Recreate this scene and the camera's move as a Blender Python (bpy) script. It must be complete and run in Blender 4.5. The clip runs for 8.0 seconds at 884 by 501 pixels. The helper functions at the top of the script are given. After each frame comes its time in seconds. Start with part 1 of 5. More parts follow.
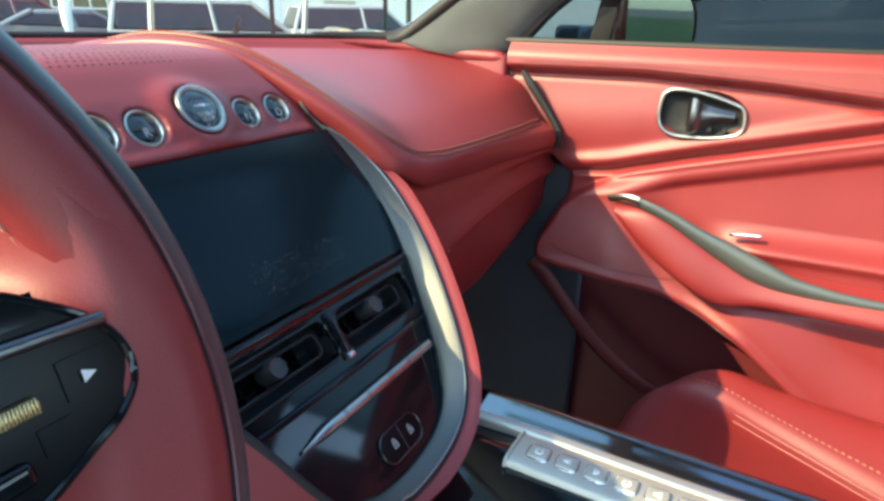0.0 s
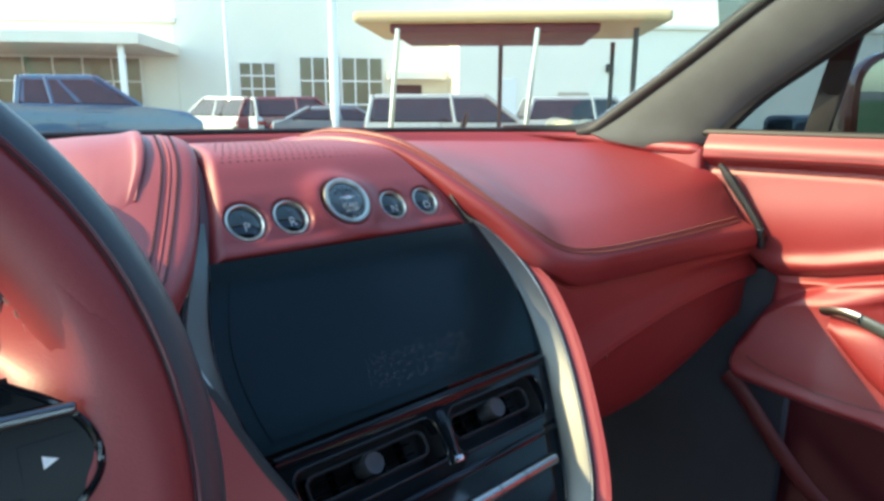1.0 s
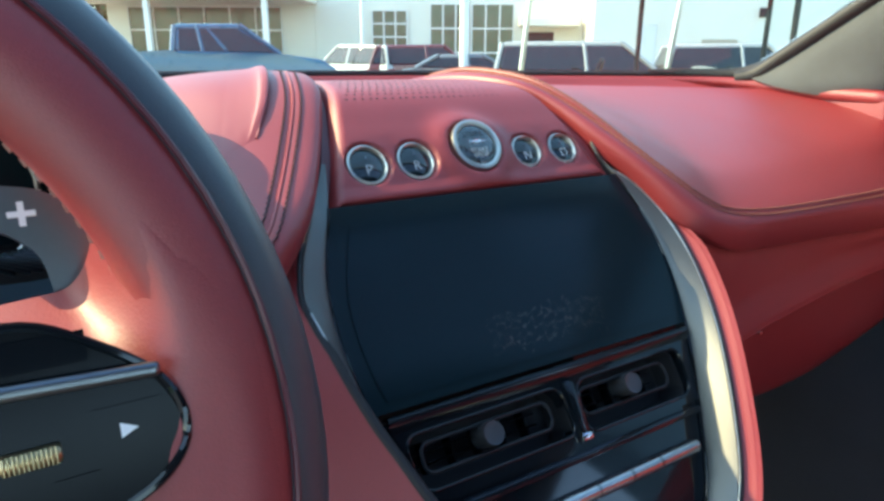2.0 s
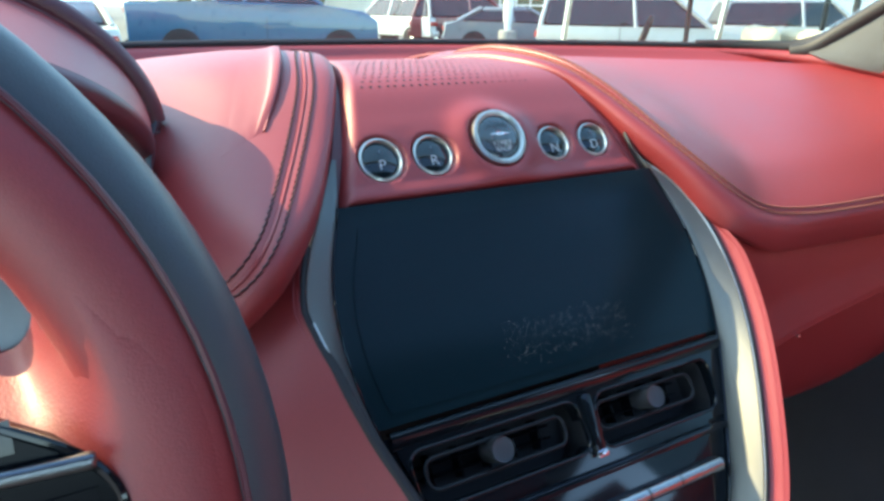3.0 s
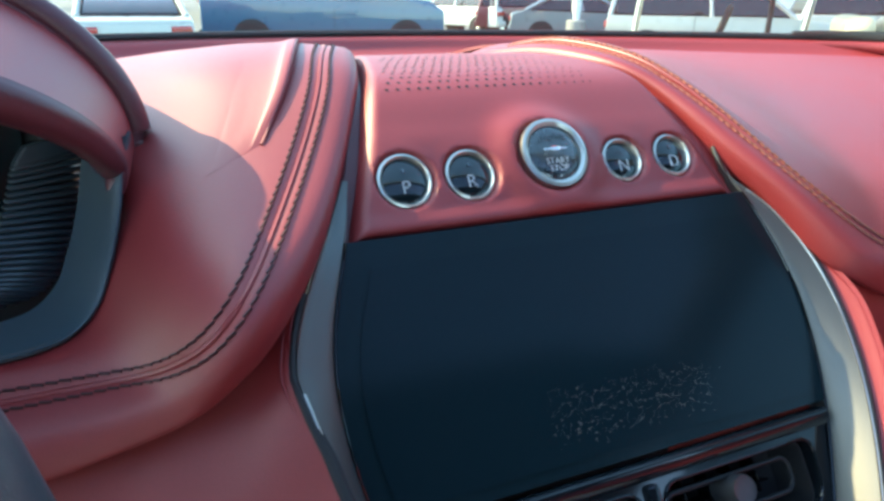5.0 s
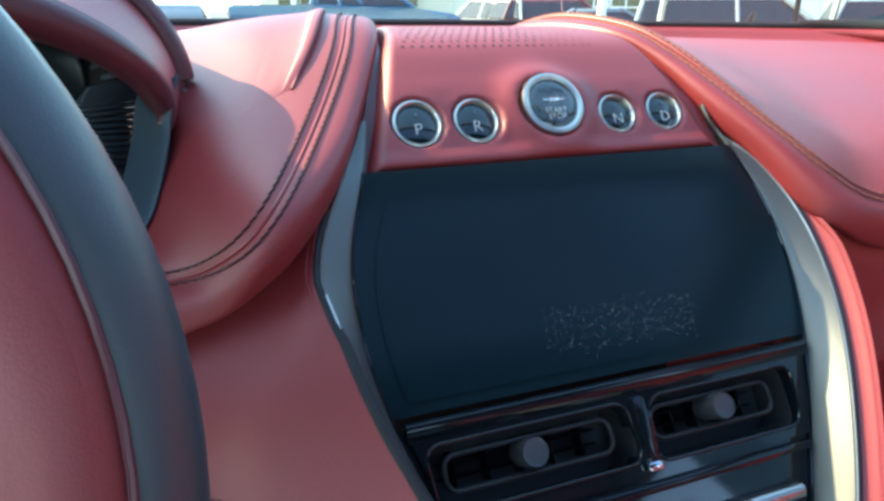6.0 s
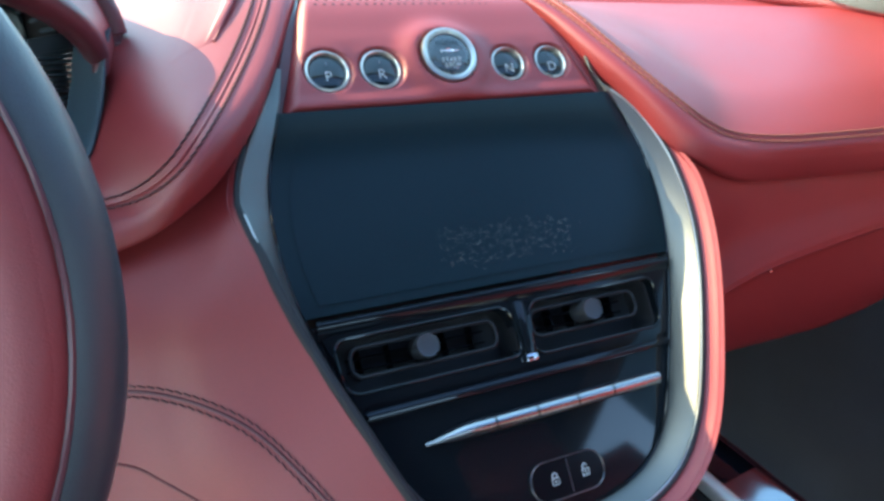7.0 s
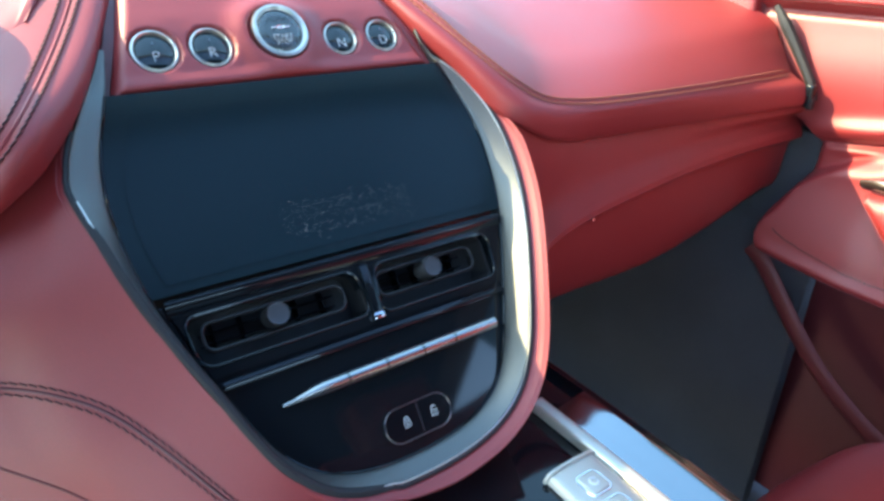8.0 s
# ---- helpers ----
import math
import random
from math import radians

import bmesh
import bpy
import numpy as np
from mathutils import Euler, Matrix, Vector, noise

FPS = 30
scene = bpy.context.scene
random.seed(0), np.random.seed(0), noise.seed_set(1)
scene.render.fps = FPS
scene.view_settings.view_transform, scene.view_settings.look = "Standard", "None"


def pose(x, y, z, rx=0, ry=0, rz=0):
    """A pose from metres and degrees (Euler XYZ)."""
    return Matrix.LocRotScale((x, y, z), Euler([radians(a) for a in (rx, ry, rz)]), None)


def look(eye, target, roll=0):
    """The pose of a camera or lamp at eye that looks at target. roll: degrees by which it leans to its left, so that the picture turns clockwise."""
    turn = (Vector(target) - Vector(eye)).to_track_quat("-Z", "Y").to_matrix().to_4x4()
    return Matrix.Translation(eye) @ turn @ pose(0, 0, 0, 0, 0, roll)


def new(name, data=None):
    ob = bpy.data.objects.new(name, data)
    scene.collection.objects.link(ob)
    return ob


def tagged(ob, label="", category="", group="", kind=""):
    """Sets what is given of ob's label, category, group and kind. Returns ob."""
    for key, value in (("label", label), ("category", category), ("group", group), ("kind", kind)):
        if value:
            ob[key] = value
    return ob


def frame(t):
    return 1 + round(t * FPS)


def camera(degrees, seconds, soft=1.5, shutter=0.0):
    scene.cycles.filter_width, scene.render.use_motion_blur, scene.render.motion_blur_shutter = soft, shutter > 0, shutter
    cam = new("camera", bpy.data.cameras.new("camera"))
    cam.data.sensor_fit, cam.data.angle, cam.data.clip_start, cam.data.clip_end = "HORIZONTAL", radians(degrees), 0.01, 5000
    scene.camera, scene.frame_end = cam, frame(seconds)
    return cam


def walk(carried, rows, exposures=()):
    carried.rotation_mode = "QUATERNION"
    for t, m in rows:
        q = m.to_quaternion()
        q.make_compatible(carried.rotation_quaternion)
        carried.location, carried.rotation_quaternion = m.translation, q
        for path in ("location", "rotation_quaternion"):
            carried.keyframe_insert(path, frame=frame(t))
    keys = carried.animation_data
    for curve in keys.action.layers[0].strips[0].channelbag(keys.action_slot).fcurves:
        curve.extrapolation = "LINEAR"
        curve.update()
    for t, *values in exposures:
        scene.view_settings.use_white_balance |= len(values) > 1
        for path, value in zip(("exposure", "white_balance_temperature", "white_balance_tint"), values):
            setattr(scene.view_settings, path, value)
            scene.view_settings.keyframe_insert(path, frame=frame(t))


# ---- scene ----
cam = camera(68.6, 8.0, soft=3.0)
EXPOSURES = [(0.0, 2.44, 6600, 1), (1.0, 2.38, 6500, 1), (2.0, 2.5, 6400, 1), (3.4, 2.8, 6350, 2), (4.5, 2.74, 6400, 1), (6.5, 3.0, 6350, 1), (8.0, 3.26, 6350, 2)]
PATH = [
    (0, (-0.388, -0.423, 1.291), (1.294, 0.429, 0.623), 1.4),
    (0.5, (-0.35, -0.453, 1.269), (1.217, 0.705, 0.819), 0.3),
    (1, (-0.323, -0.47, 1.298), (1.011, 0.956, 0.869), 0.3),
    (1.2, (-0.304, -0.475, 1.299), (0.943, 1.025, 0.859), -0.1),
    (1.5, (-0.292, -0.447, 1.297), (0.872, 1.109, 0.826), 0.4),
    (2, (-0.298, -0.427, 1.286), (0.721, 1.195, 0.711), 0.4),
    (2.2, (-0.299, -0.429, 1.29), (0.69, 1.198, 0.68), 0.6),
    (3.3, (-0.246, -0.389, 1.311), (0.627, 1.263, 0.598), 0.8),
    (3.5, (-0.23, -0.374, 1.311), (0.63, 1.288, 0.605), 0.6),
    (4, (-0.198, -0.322, 1.318), (0.649, 1.344, 0.604), 0.5),
    (4.5, (-0.198, -0.304, 1.316), (0.612, 1.38, 0.605), 0.6),
    (5, (-0.212, -0.331, 1.306), (0.517, 1.382, 0.575), 0.7),
    (6.3, (-0.225, -0.412, 1.274), (0.444, 1.342, 0.582), 0.5),
    (6.5, (-0.22, -0.433, 1.278), (0.455, 1.303, 0.55), 0.6),
    (7, (-0.214, -0.47, 1.27), (0.543, 1.215, 0.503), 0.5),
    (7.5, (-0.218, -0.482, 1.264), (0.683, 1.104, 0.443), 0.5),
    (8, (-0.208, -0.507, 1.287), (0.858, 0.945, 0.417), 1.3),
]
walk(cam, [(t, look(eye, target, roll)) for t, eye, target, roll in PATH], exposures=EXPOSURES)
# ==== place ====
# World axes: x to the passenger's side, y ahead, z up; the road lies at z = ROAD.
ROAD = -0.10

# ---- sky and sun ----
SUN = Vector((-0.642, 0.484, 0.595)).normalized()
world = bpy.data.worlds.new("sky")
scene.world = world
world.use_nodes = True
sky = world.node_tree.nodes.new("ShaderNodeTexSky")
sky.sky_type = "NISHITA"
sky.sun_disc = False
sky.sun_elevation = math.asin(SUN.z)
sky.sun_rotation = math.atan2(SUN.x, SUN.y)
sky.dust_density, sky.air_density, sky.ozone_density = 0.9, 1.0, 1.6
world.node_tree.links.new(sky.outputs[0], world.node_tree.nodes["Background"].inputs[0])
world.node_tree.nodes["Background"].inputs[1].default_value = 0.15
sun = new("sun", bpy.data.lights.new("sun", "SUN"))
sun.data.energy, sun.data.angle, sun.data.color = 2.0, radians(0.5), (1.0, 0.77, 0.44)
sun.matrix_world = look(SUN * 20, (0, 0, 0))


# ---- materials ----
def mat(name, color, rough=0.5, metal=0.0, var=0.15, scale=6.0, grain=300.0, bump=0.0, spec=0.5, coat=0.0, by_object=0.0, stretch=(1, 1, 1), rough_var=0.1, sheen=0.0, coat_rough=0.04):
    """A surface with broad and fine variation of colour, uneven gloss and fine relief."""
    m = bpy.data.materials.new(name)
    m.use_nodes = True
    nt = m.node_tree
    b = nt.nodes["Principled BSDF"]
    L = nt.links.new
    co = nt.nodes.new("ShaderNodeTexCoord")
    mp = nt.nodes.new("ShaderNodeMapping")
    mp.inputs["Scale"].default_value = stretch
    L(co.outputs["Object"], mp.inputs["Vector"])
    big = nt.nodes.new("ShaderNodeTexNoise")
    big.inputs["Scale"].default_value, big.inputs["Detail"].default_value = scale, 5
    fine = nt.nodes.new("ShaderNodeTexNoise")
    fine.inputs["Scale"].default_value, fine.inputs["Detail"].default_value = grain, 3
    L(mp.outputs[0], big.inputs["Vector"])
    L(mp.outputs[0], fine.inputs["Vector"])
    add = nt.nodes.new("ShaderNodeMath")
    add.operation = "ADD"
    half = nt.nodes.new("ShaderNodeMath")
    half.operation = "MULTIPLY"
    half.inputs[1].default_value = 0.4
    L(fine.outputs["Fac"], half.inputs[0])
    L(big.outputs["Fac"], add.inputs[0])
    L(half.outputs[0], add.inputs[1])
    last = add.outputs[0]
    if by_object:
        info = nt.nodes.new("ShaderNodeObjectInfo")
        mul = nt.nodes.new("ShaderNodeMath")
        mul.operation = "MULTIPLY_ADD"
        mul.inputs[1].default_value = by_object
        L(info.outputs["Random"], mul.inputs[0])
        L(last, mul.inputs[2])
        last = mul.outputs[0]
    ramp = nt.nodes.new("ShaderNodeValToRGB")
    ramp.color_ramp.elements[0].position, ramp.color_ramp.elements[1].position = 0.35, 1.05
    ramp.color_ramp.elements[0].color = (*[c * (1 - var) for c in color], 1)
    ramp.color_ramp.elements[1].color = (*[min(1, c * (1 + var)) for c in color], 1)
    L(last, ramp.inputs["Fac"])
    L(ramp.outputs["Color"], b.inputs["Base Color"])
    rr = nt.nodes.new("ShaderNodeMapRange")
    rr.inputs["To Min"].default_value, rr.inputs["To Max"].default_value = max(0.02, rough - rough_var), min(1, rough + rough_var)
    L(big.outputs["Fac"], rr.inputs["Value"])
    L(rr.outputs[0], b.inputs["Roughness"])
    b.inputs["Metallic"].default_value, b.inputs["Specular IOR Level"].default_value = metal, spec
    b.inputs["Coat Weight"].default_value = coat
    b.inputs["Sheen Weight"].default_value, b.inputs["Sheen Roughness"].default_value = sheen, 0.45
    b.inputs["Coat Roughness"].default_value = coat_rough
    if bump:
        vo = nt.nodes.new("ShaderNodeTexVoronoi")
        vo.inputs["Scale"].default_value = grain * 2.2
        L(mp.outputs[0], vo.inputs["Vector"])
        mixh = nt.nodes.new("ShaderNodeMath")
        mixh.operation = "ADD"
        L(vo.outputs["Distance"], mixh.inputs[0])
        L(fine.outputs["Fac"], mixh.inputs[1])
        bp = nt.nodes.new("ShaderNodeBump")
        bp.inputs["Strength"].default_value, bp.inputs["Distance"].default_value = bump, 0.6 / grain
        L(mixh.outputs[0], bp.inputs["Height"])
        L(bp.outputs[0], b.inputs["Normal"])
    return m


def clear_glass(name, tint=(1, 1, 1), gloss=1.0):
    """Thin clear glass: it lets light straight through and mirrors by Fresnel."""
    m = bpy.data.materials.new(name)
    m.use_nodes = True
    nt = m.node_tree
    nt.nodes.remove(nt.nodes["Principled BSDF"])
    out = nt.nodes["Material Output"]
    tr, gl, fr, mx = (nt.nodes.new("ShaderNode" + k) for k in ("BsdfTransparent", "BsdfGlossy", "Fresnel", "MixShader"))
    tr.inputs[0].default_value = (*tint, 1)
    gl.inputs["Roughness"].default_value = 0.01
    fr.inputs["IOR"].default_value = 1.45
    mul = nt.nodes.new("ShaderNodeMath")
    mul.operation = "MULTIPLY"
    mul.inputs[1].default_value = gloss
    nt.links.new(fr.outputs[0], mul.inputs[0])
    nt.links.new(mul.outputs[0], mx.inputs[0])
    nt.links.new(tr.outputs[0], mx.inputs[1])
    nt.links.new(gl.outputs[0], mx.inputs[2])
    nt.links.new(mx.outputs[0], out.inputs[0])
    return m


RED = mat("red_leather", (0.215, 0.0180, 0.0210), 0.50, var=0.14, scale=5, grain=600, bump=0.09, spec=0.72, coat=0.06, coat_rough=0.45)
# The red leather again, darkened in colour for the shade low down.
RED_SHADED = mat("red_leather_shaded", (0.10, 0.013, 0.016), 0.5, var=0.12, scale=5, grain=600, bump=0.05, spec=0.4)
PIPING = mat("oxblood_leather", (0.080, 0.012, 0.020), 0.46, var=0.12, grain=600, bump=0.06, spec=0.6, coat=0.1, coat_rough=0.3)
THREAD = mat("dark_thread", (0.045, 0.015, 0.018), 0.7, var=0.2, grain=900)
THREAD_RED = mat("dull_red_thread", (0.24, 0.085, 0.065), 0.7, var=0.2, grain=900)
THREAD_TAN = mat("tan_thread", (0.38, 0.20, 0.15), 0.7, var=0.2, grain=900)
BLACK = mat("black_leather", (0.020, 0.028, 0.036), 0.46, var=0.15, grain=600, bump=0.07, spec=0.85, coat=0.2, coat_rough=0.4)
PIANO = mat("piano_black", (0.005, 0.007, 0.009), 0.06, var=0.1, spec=0.42, rough_var=0.02)
SCREEN = mat("screen_glass", (0.0060, 0.0150, 0.0190), 0.16, var=0.10, spec=0.20, rough_var=0.02, scale=6)
MATT = mat("matt_black_plastic", (0.012, 0.012, 0.014), 0.6, var=0.15, grain=600, bump=0.1)
SATIN = mat("satin_black_trim", (0.034, 0.060, 0.078), 0.36, var=0.1, spec=0.85)
TRIM_METAL = mat("gunmetal_trim", (0.155, 0.162, 0.158), 0.52, 1.0, var=0.03, grain=500, rough_var=0.02)
ALU = mat("satin_aluminium", (0.56, 0.55, 0.50), 0.30, 1.0, var=0.03, grain=500, rough_var=0.02)
DARK_ALU = mat("dark_aluminium", (0.19, 0.20, 0.21), 0.3, 1.0, var=0.08, grain=500)
CHROME = mat("chrome", (0.78, 0.79, 0.8), 0.1, 1.0, var=0.03, rough_var=0.04)
CRYSTAL = mat("button_glass", (0.004, 0.009, 0.011), 0.10, var=0.2, spec=0.6, coat=0.6, rough_var=0.03)
CRYSTAL_START = mat("crystal_glass", (0.030, 0.042, 0.048), 0.14, var=0.6, scale=160, spec=0.8, coat=0.7)
WHITE_MARK = mat("white_print", (0.75, 0.77, 0.78), 0.5, var=0.05)
GREY_FABRIC = mat("grey_pillar_fabric", (0.074, 0.080, 0.082), 0.9, var=0.16, scale=22, grain=700, bump=0.3)
HEADLINER = mat("headliner_fabric", (0.20, 0.20, 0.21), 0.9, var=0.1, grain=700, bump=0.2)
CARPET = mat("dark_carpet", (0.036, 0.036, 0.046), 0.95, var=0.3, grain=500, bump=0.5)
RUBBER = mat("black_rubber", (0.012, 0.012, 0.013), 0.6, var=0.2, grain=300)
GLASS = clear_glass("window_glass", (0.90, 0.96, 0.92), 0.14)
SIDE_GLASS = clear_glass("side_window_glass", (0.50, 0.56, 0.56), 0.6)
MIRROR = mat("mirror_glass", (0.40, 0.46, 0.48), 0.02, 1.0, var=0.01, rough_var=0.005)
HANDLE = mat("dark_satin_metal", (0.13, 0.145, 0.14), 0.40, 0.7, var=0.08, grain=500)
RAIL = mat("gloss_dark_metal", (0.30, 0.32, 0.34), 0.09, 1.0, var=0.06, rough_var=0.03)
STEEL = mat("brushed_steel", (0.46, 0.455, 0.44), 0.22, 1.0, var=0.05, grain=700, rough_var=0.04)
STEEL_MATT = mat("satin_pale_metal", (0.62, 0.61, 0.55), 0.42, 0.8, var=0.05, grain=600, rough_var=0.04)
PANEL = mat("bead_blasted_metal", (0.50, 0.49, 0.44), 0.50, 0.55, var=0.06, grain=700, bump=0.05, rough_var=0.04)
BRASS = mat("brass_toned_metal", (0.50, 0.40, 0.22), 0.35, 1.0, var=0.08, grain=500)
KNOB = mat("knurled_knob", (0.07, 0.072, 0.078), 0.34, 0.6, var=0.1, grain=800, bump=0.1)
POD = mat("satin_switch_black", (0.003, 0.0035, 0.005), 0.20, var=0.2, spec=0.16, grain=400)


def perforated(name, base, spacing):
    """Leather with a close grid of small dark holes."""
    m = base.copy()
    m.name = name
    nt = m.node_tree
    b = nt.nodes["Principled BSDF"]
    old = b.inputs["Base Color"].links[0].from_socket
    co = nt.nodes.new("ShaderNodeTexCoord")
    vo = nt.nodes.new("ShaderNodeTexVoronoi")
    vo.inputs["Scale"].default_value, vo.inputs["Randomness"].default_value = 1 / spacing, 0.0
    vo.voronoi_dimensions = "2D"
    lt = nt.nodes.new("ShaderNodeMath")
    lt.operation = "LESS_THAN"
    lt.inputs[1].default_value = 0.24
    mx = nt.nodes.new("ShaderNodeMix")
    mx.data_type = "RGBA"
    mx.inputs["B"].default_value = (0.10, 0.010, 0.011, 1)
    nt.links.new(co.outputs["Object"], vo.inputs["Vector"])
    nt.links.new(vo.outputs["Distance"], lt.inputs[0])
    nt.links.new(lt.outputs[0], mx.inputs["Factor"])
    nt.links.new(old, mx.inputs["A"])
    nt.links.new(mx.outputs["Result"], b.inputs["Base Color"])
    return m


PERFORATED = perforated("perforated_red_leather", RED, .0045)


# ---- building helpers ----
def part(name, bm, material, parent=None, label="", sharp=38):
    me = bpy.data.meshes.new(name)
    bmesh.ops.recalc_face_normals(bm, faces=bm.faces)
    bm.to_mesh(me)
    bm.free()
    me.materials.append(material)
    me.shade_smooth()
    me.set_sharp_from_angle(angle=radians(sharp))
    ob = new(name, me)
    ob.parent = parent
    if label:
        tagged(ob, label)
    return ob


def thing(name, at, label, category, group="", kind=""):
    ob = new(name)
    ob.empty_display_size = 0.05
    return tagged(ob, label, category, group, kind)


def smooth_line(P, n):
    """n points on a Catmull-Rom curve through the points P."""
    P = np.asarray(P, float)
    k = len(P)
    E = np.concatenate([[2 * P[0] - P[1]], P, [2 * P[-1] - P[-2]]])
    t = np.linspace(0, k - 1, n)
    i = np.minimum(t.astype(int), k - 2)
    f = (t - i).reshape((-1,) + (1,) * (P.ndim - 1))
    a, b, c, d = E[i], E[i + 1], E[i + 2], E[i + 3]
    return 0.5 * (2 * b + (c - a) * f + (2 * a - 5 * b + 4 * c - d) * f**2 + (3 * b - 3 * c + d - a) * f**3)


def even_line(P, step):
    """Points at even steps along a smooth curve, with their directions."""
    Q = smooth_line(P, 40 * len(P))
    s = np.r_[0, np.cumsum(np.linalg.norm(np.diff(Q, axis=0), axis=1))]
    n = max(2, int(s[-1] / step))
    w = np.linspace(0, s[-1], n)
    R = np.stack([np.interp(w, s, Q[:, k]) for k in range(3)], 1)
    return R, np.gradient(R, axis=0)


def loft(rows, nu, nv):
    """A smooth nu x nv grid through rows of points, all rows equally long."""
    A = smooth_line(np.asarray(rows, float), nu)
    return np.swapaxes(smooth_line(np.swapaxes(A, 0, 1), nv), 0, 1)


def grid_normals(G):
    du, dv = np.gradient(G, axis=0), np.gradient(G, axis=1)
    n = np.cross(du, dv)
    return n / np.maximum(np.linalg.norm(n, axis=2, keepdims=True), 1e-9)


def shell(G, thick=0.003, face=None):
    """A closed skin of some thickness behind a grid of points; face: the way its front looks."""
    G = np.asarray(G, float)
    if face is not None and (grid_normals(G) @ np.asarray(face, float)).mean() < 0:
        G = G[::-1]
    nu, nv = G.shape[:2]
    B = G - grid_normals(G) * thick
    bm = bmesh.new()
    v = [[bm.verts.new(p) for p in r] for r in G]
    w = [[bm.verts.new(p) for p in r] for r in B]
    for i in range(nu - 1):
        for j in range(nv - 1):
            bm.faces.new((v[i][j], v[i + 1][j], v[i + 1][j + 1], v[i][j + 1]))
            bm.faces.new((w[i][j], w[i][j + 1], w[i + 1][j + 1], w[i + 1][j]))
    ring = [(i, 0) for i in range(nu)] + [(nu - 1, j) for j in range(1, nv)] + [(i, nv - 1) for i in range(nu - 2, -1, -1)] + [(0, j) for j in range(nv - 2, 0, -1)]
    for (a, b), (c, d) in zip(ring, ring[1:] + ring[:1]):
        bm.faces.new((v[a][b], v[c][d], w[c][d], w[a][b]))
    return bm


def box(c, s, r=0.0, seg=2, m=None, bm=None):
    own = bmesh.new()
    bmesh.ops.create_cube(own, size=1)
    for q in own.verts:
        q.co = Vector([q.co[k] * s[k] for k in range(3)])
    if r:
        bmesh.ops.bevel(own, geom=own.edges[:], offset=r, segments=seg, profile=0.6, affect="EDGES")
    bmesh.ops.transform(own, matrix=Matrix.Translation(c) @ (m or Matrix()), verts=own.verts)
    return join(bm, own) if bm else own


def join(bm, other):
    me = bpy.data.meshes.new("tmp")
    other.to_mesh(me)
    other.free()
    bm.from_mesh(me)
    bpy.data.meshes.remove(me)
    return bm


def tube(path, radius, seg=12, closed=False, flat=1.0, up=(0, 0, 1)):
    """A tube along points; radius a number or one for each point; flat squeezes it along up."""
    P = np.asarray(path, float)
    n = len(P)
    R = np.full(n, radius) if np.isscalar(radius) else np.asarray(radius, float)
    T = np.roll(P, -1, 0) - np.roll(P, 1, 0) if closed else np.gradient(P, axis=0)
    bm = bmesh.new()
    rings = []
    for p, t, r in zip(P, T, R.tolist()):
        t = Vector(t).normalized()
        a = t.cross(Vector(up))
        a = a.normalized() if a.length > 1e-4 else t.orthogonal().normalized()
        b = a.cross(t).normalized()
        rings.append([bm.verts.new(Vector(p) + r * (math.cos(w) * a + flat * math.sin(w) * b)) for w in np.linspace(0, 2 * math.pi, seg, endpoint=False)])
    for q, s in list(zip(rings, rings[1:])) + ([(rings[-1], rings[0])] if closed else []):
        for k in range(seg):
            bm.faces.new((q[k], q[(k + 1) % seg], s[(k + 1) % seg], s[k]))
    if not closed:
        bm.faces.new(rings[0][::-1])
        bm.faces.new(rings[-1])
    return bm


def basis(c, ax, up=(0, 1, 0.01)):
    z = Vector(ax).normalized()
    x = Vector(up).cross(z).normalized()
    y = z.cross(x)
    return Matrix(((x.x, y.x, z.x, c[0]), (x.y, y.y, z.y, c[1]), (x.z, y.z, z.z, c[2]), (0, 0, 0, 1)))


def lathe(profile, c, ax, seg=40, sx=1.0, up=(0, 1, 0.01)):
    """A turned body: profile of (radius, height) along the axis."""
    m = basis(c, ax, up)
    bm = bmesh.new()
    rings = []
    for r, h in profile:
        rings.append([bm.verts.new(m @ Vector((sx * r * math.cos(w), r * math.sin(w), h))) for w in np.linspace(0, 2 * math.pi, seg, endpoint=False)])
    for q, s in zip(rings, rings[1:]):
        for k in range(seg):
            bm.faces.new((q[k], q[(k + 1) % seg], s[(k + 1) % seg], s[k]))
    bm.faces.new(rings[0][::-1])
    bm.faces.new(rings[-1])
    return bm


def plate(outer, holes, put, n0, n1):
    """A flat plate between heights n0 and n1, its outline and holes given in plane coordinates that put(a, b, n) lays in the world."""
    bm = bmesh.new()
    edges = []
    for loop in [outer, *holes]:
        vs = [bm.verts.new(put(a, b, n1)) for a, b in loop]
        edges += [bm.edges.new((p, q)) for p, q in zip(vs, vs[1:] + vs[:1])]
    bmesh.ops.triangle_fill(bm, use_beauty=True, use_dissolve=False, edges=edges)
    out = bmesh.ops.extrude_face_region(bm, geom=bm.faces[:])
    d = Vector(put(0, 0, n0)) - Vector(put(0, 0, n1))
    bmesh.ops.translate(bm, vec=d, verts=[g for g in out["geom"] if isinstance(g, bmesh.types.BMVert)])
    return bm


def rounded(a0, a1, b0, b1, r, seg=5, slant=0.0):
    pts = []
    for ca, cb, w0 in ((a1 - r, b1 - r, 0), (a0 + r, b1 - r, 90), (a0 + r, b0 + r, 180), (a1 - r, b0 + r, 270)):
        for k in range(seg + 1):
            w = radians(w0 + 90 * k / seg)
            a, b = ca + r * math.cos(w), cb + r * math.sin(w)
            pts.append((a + slant * (b - (b0 + b1) / 2), b))
    return pts


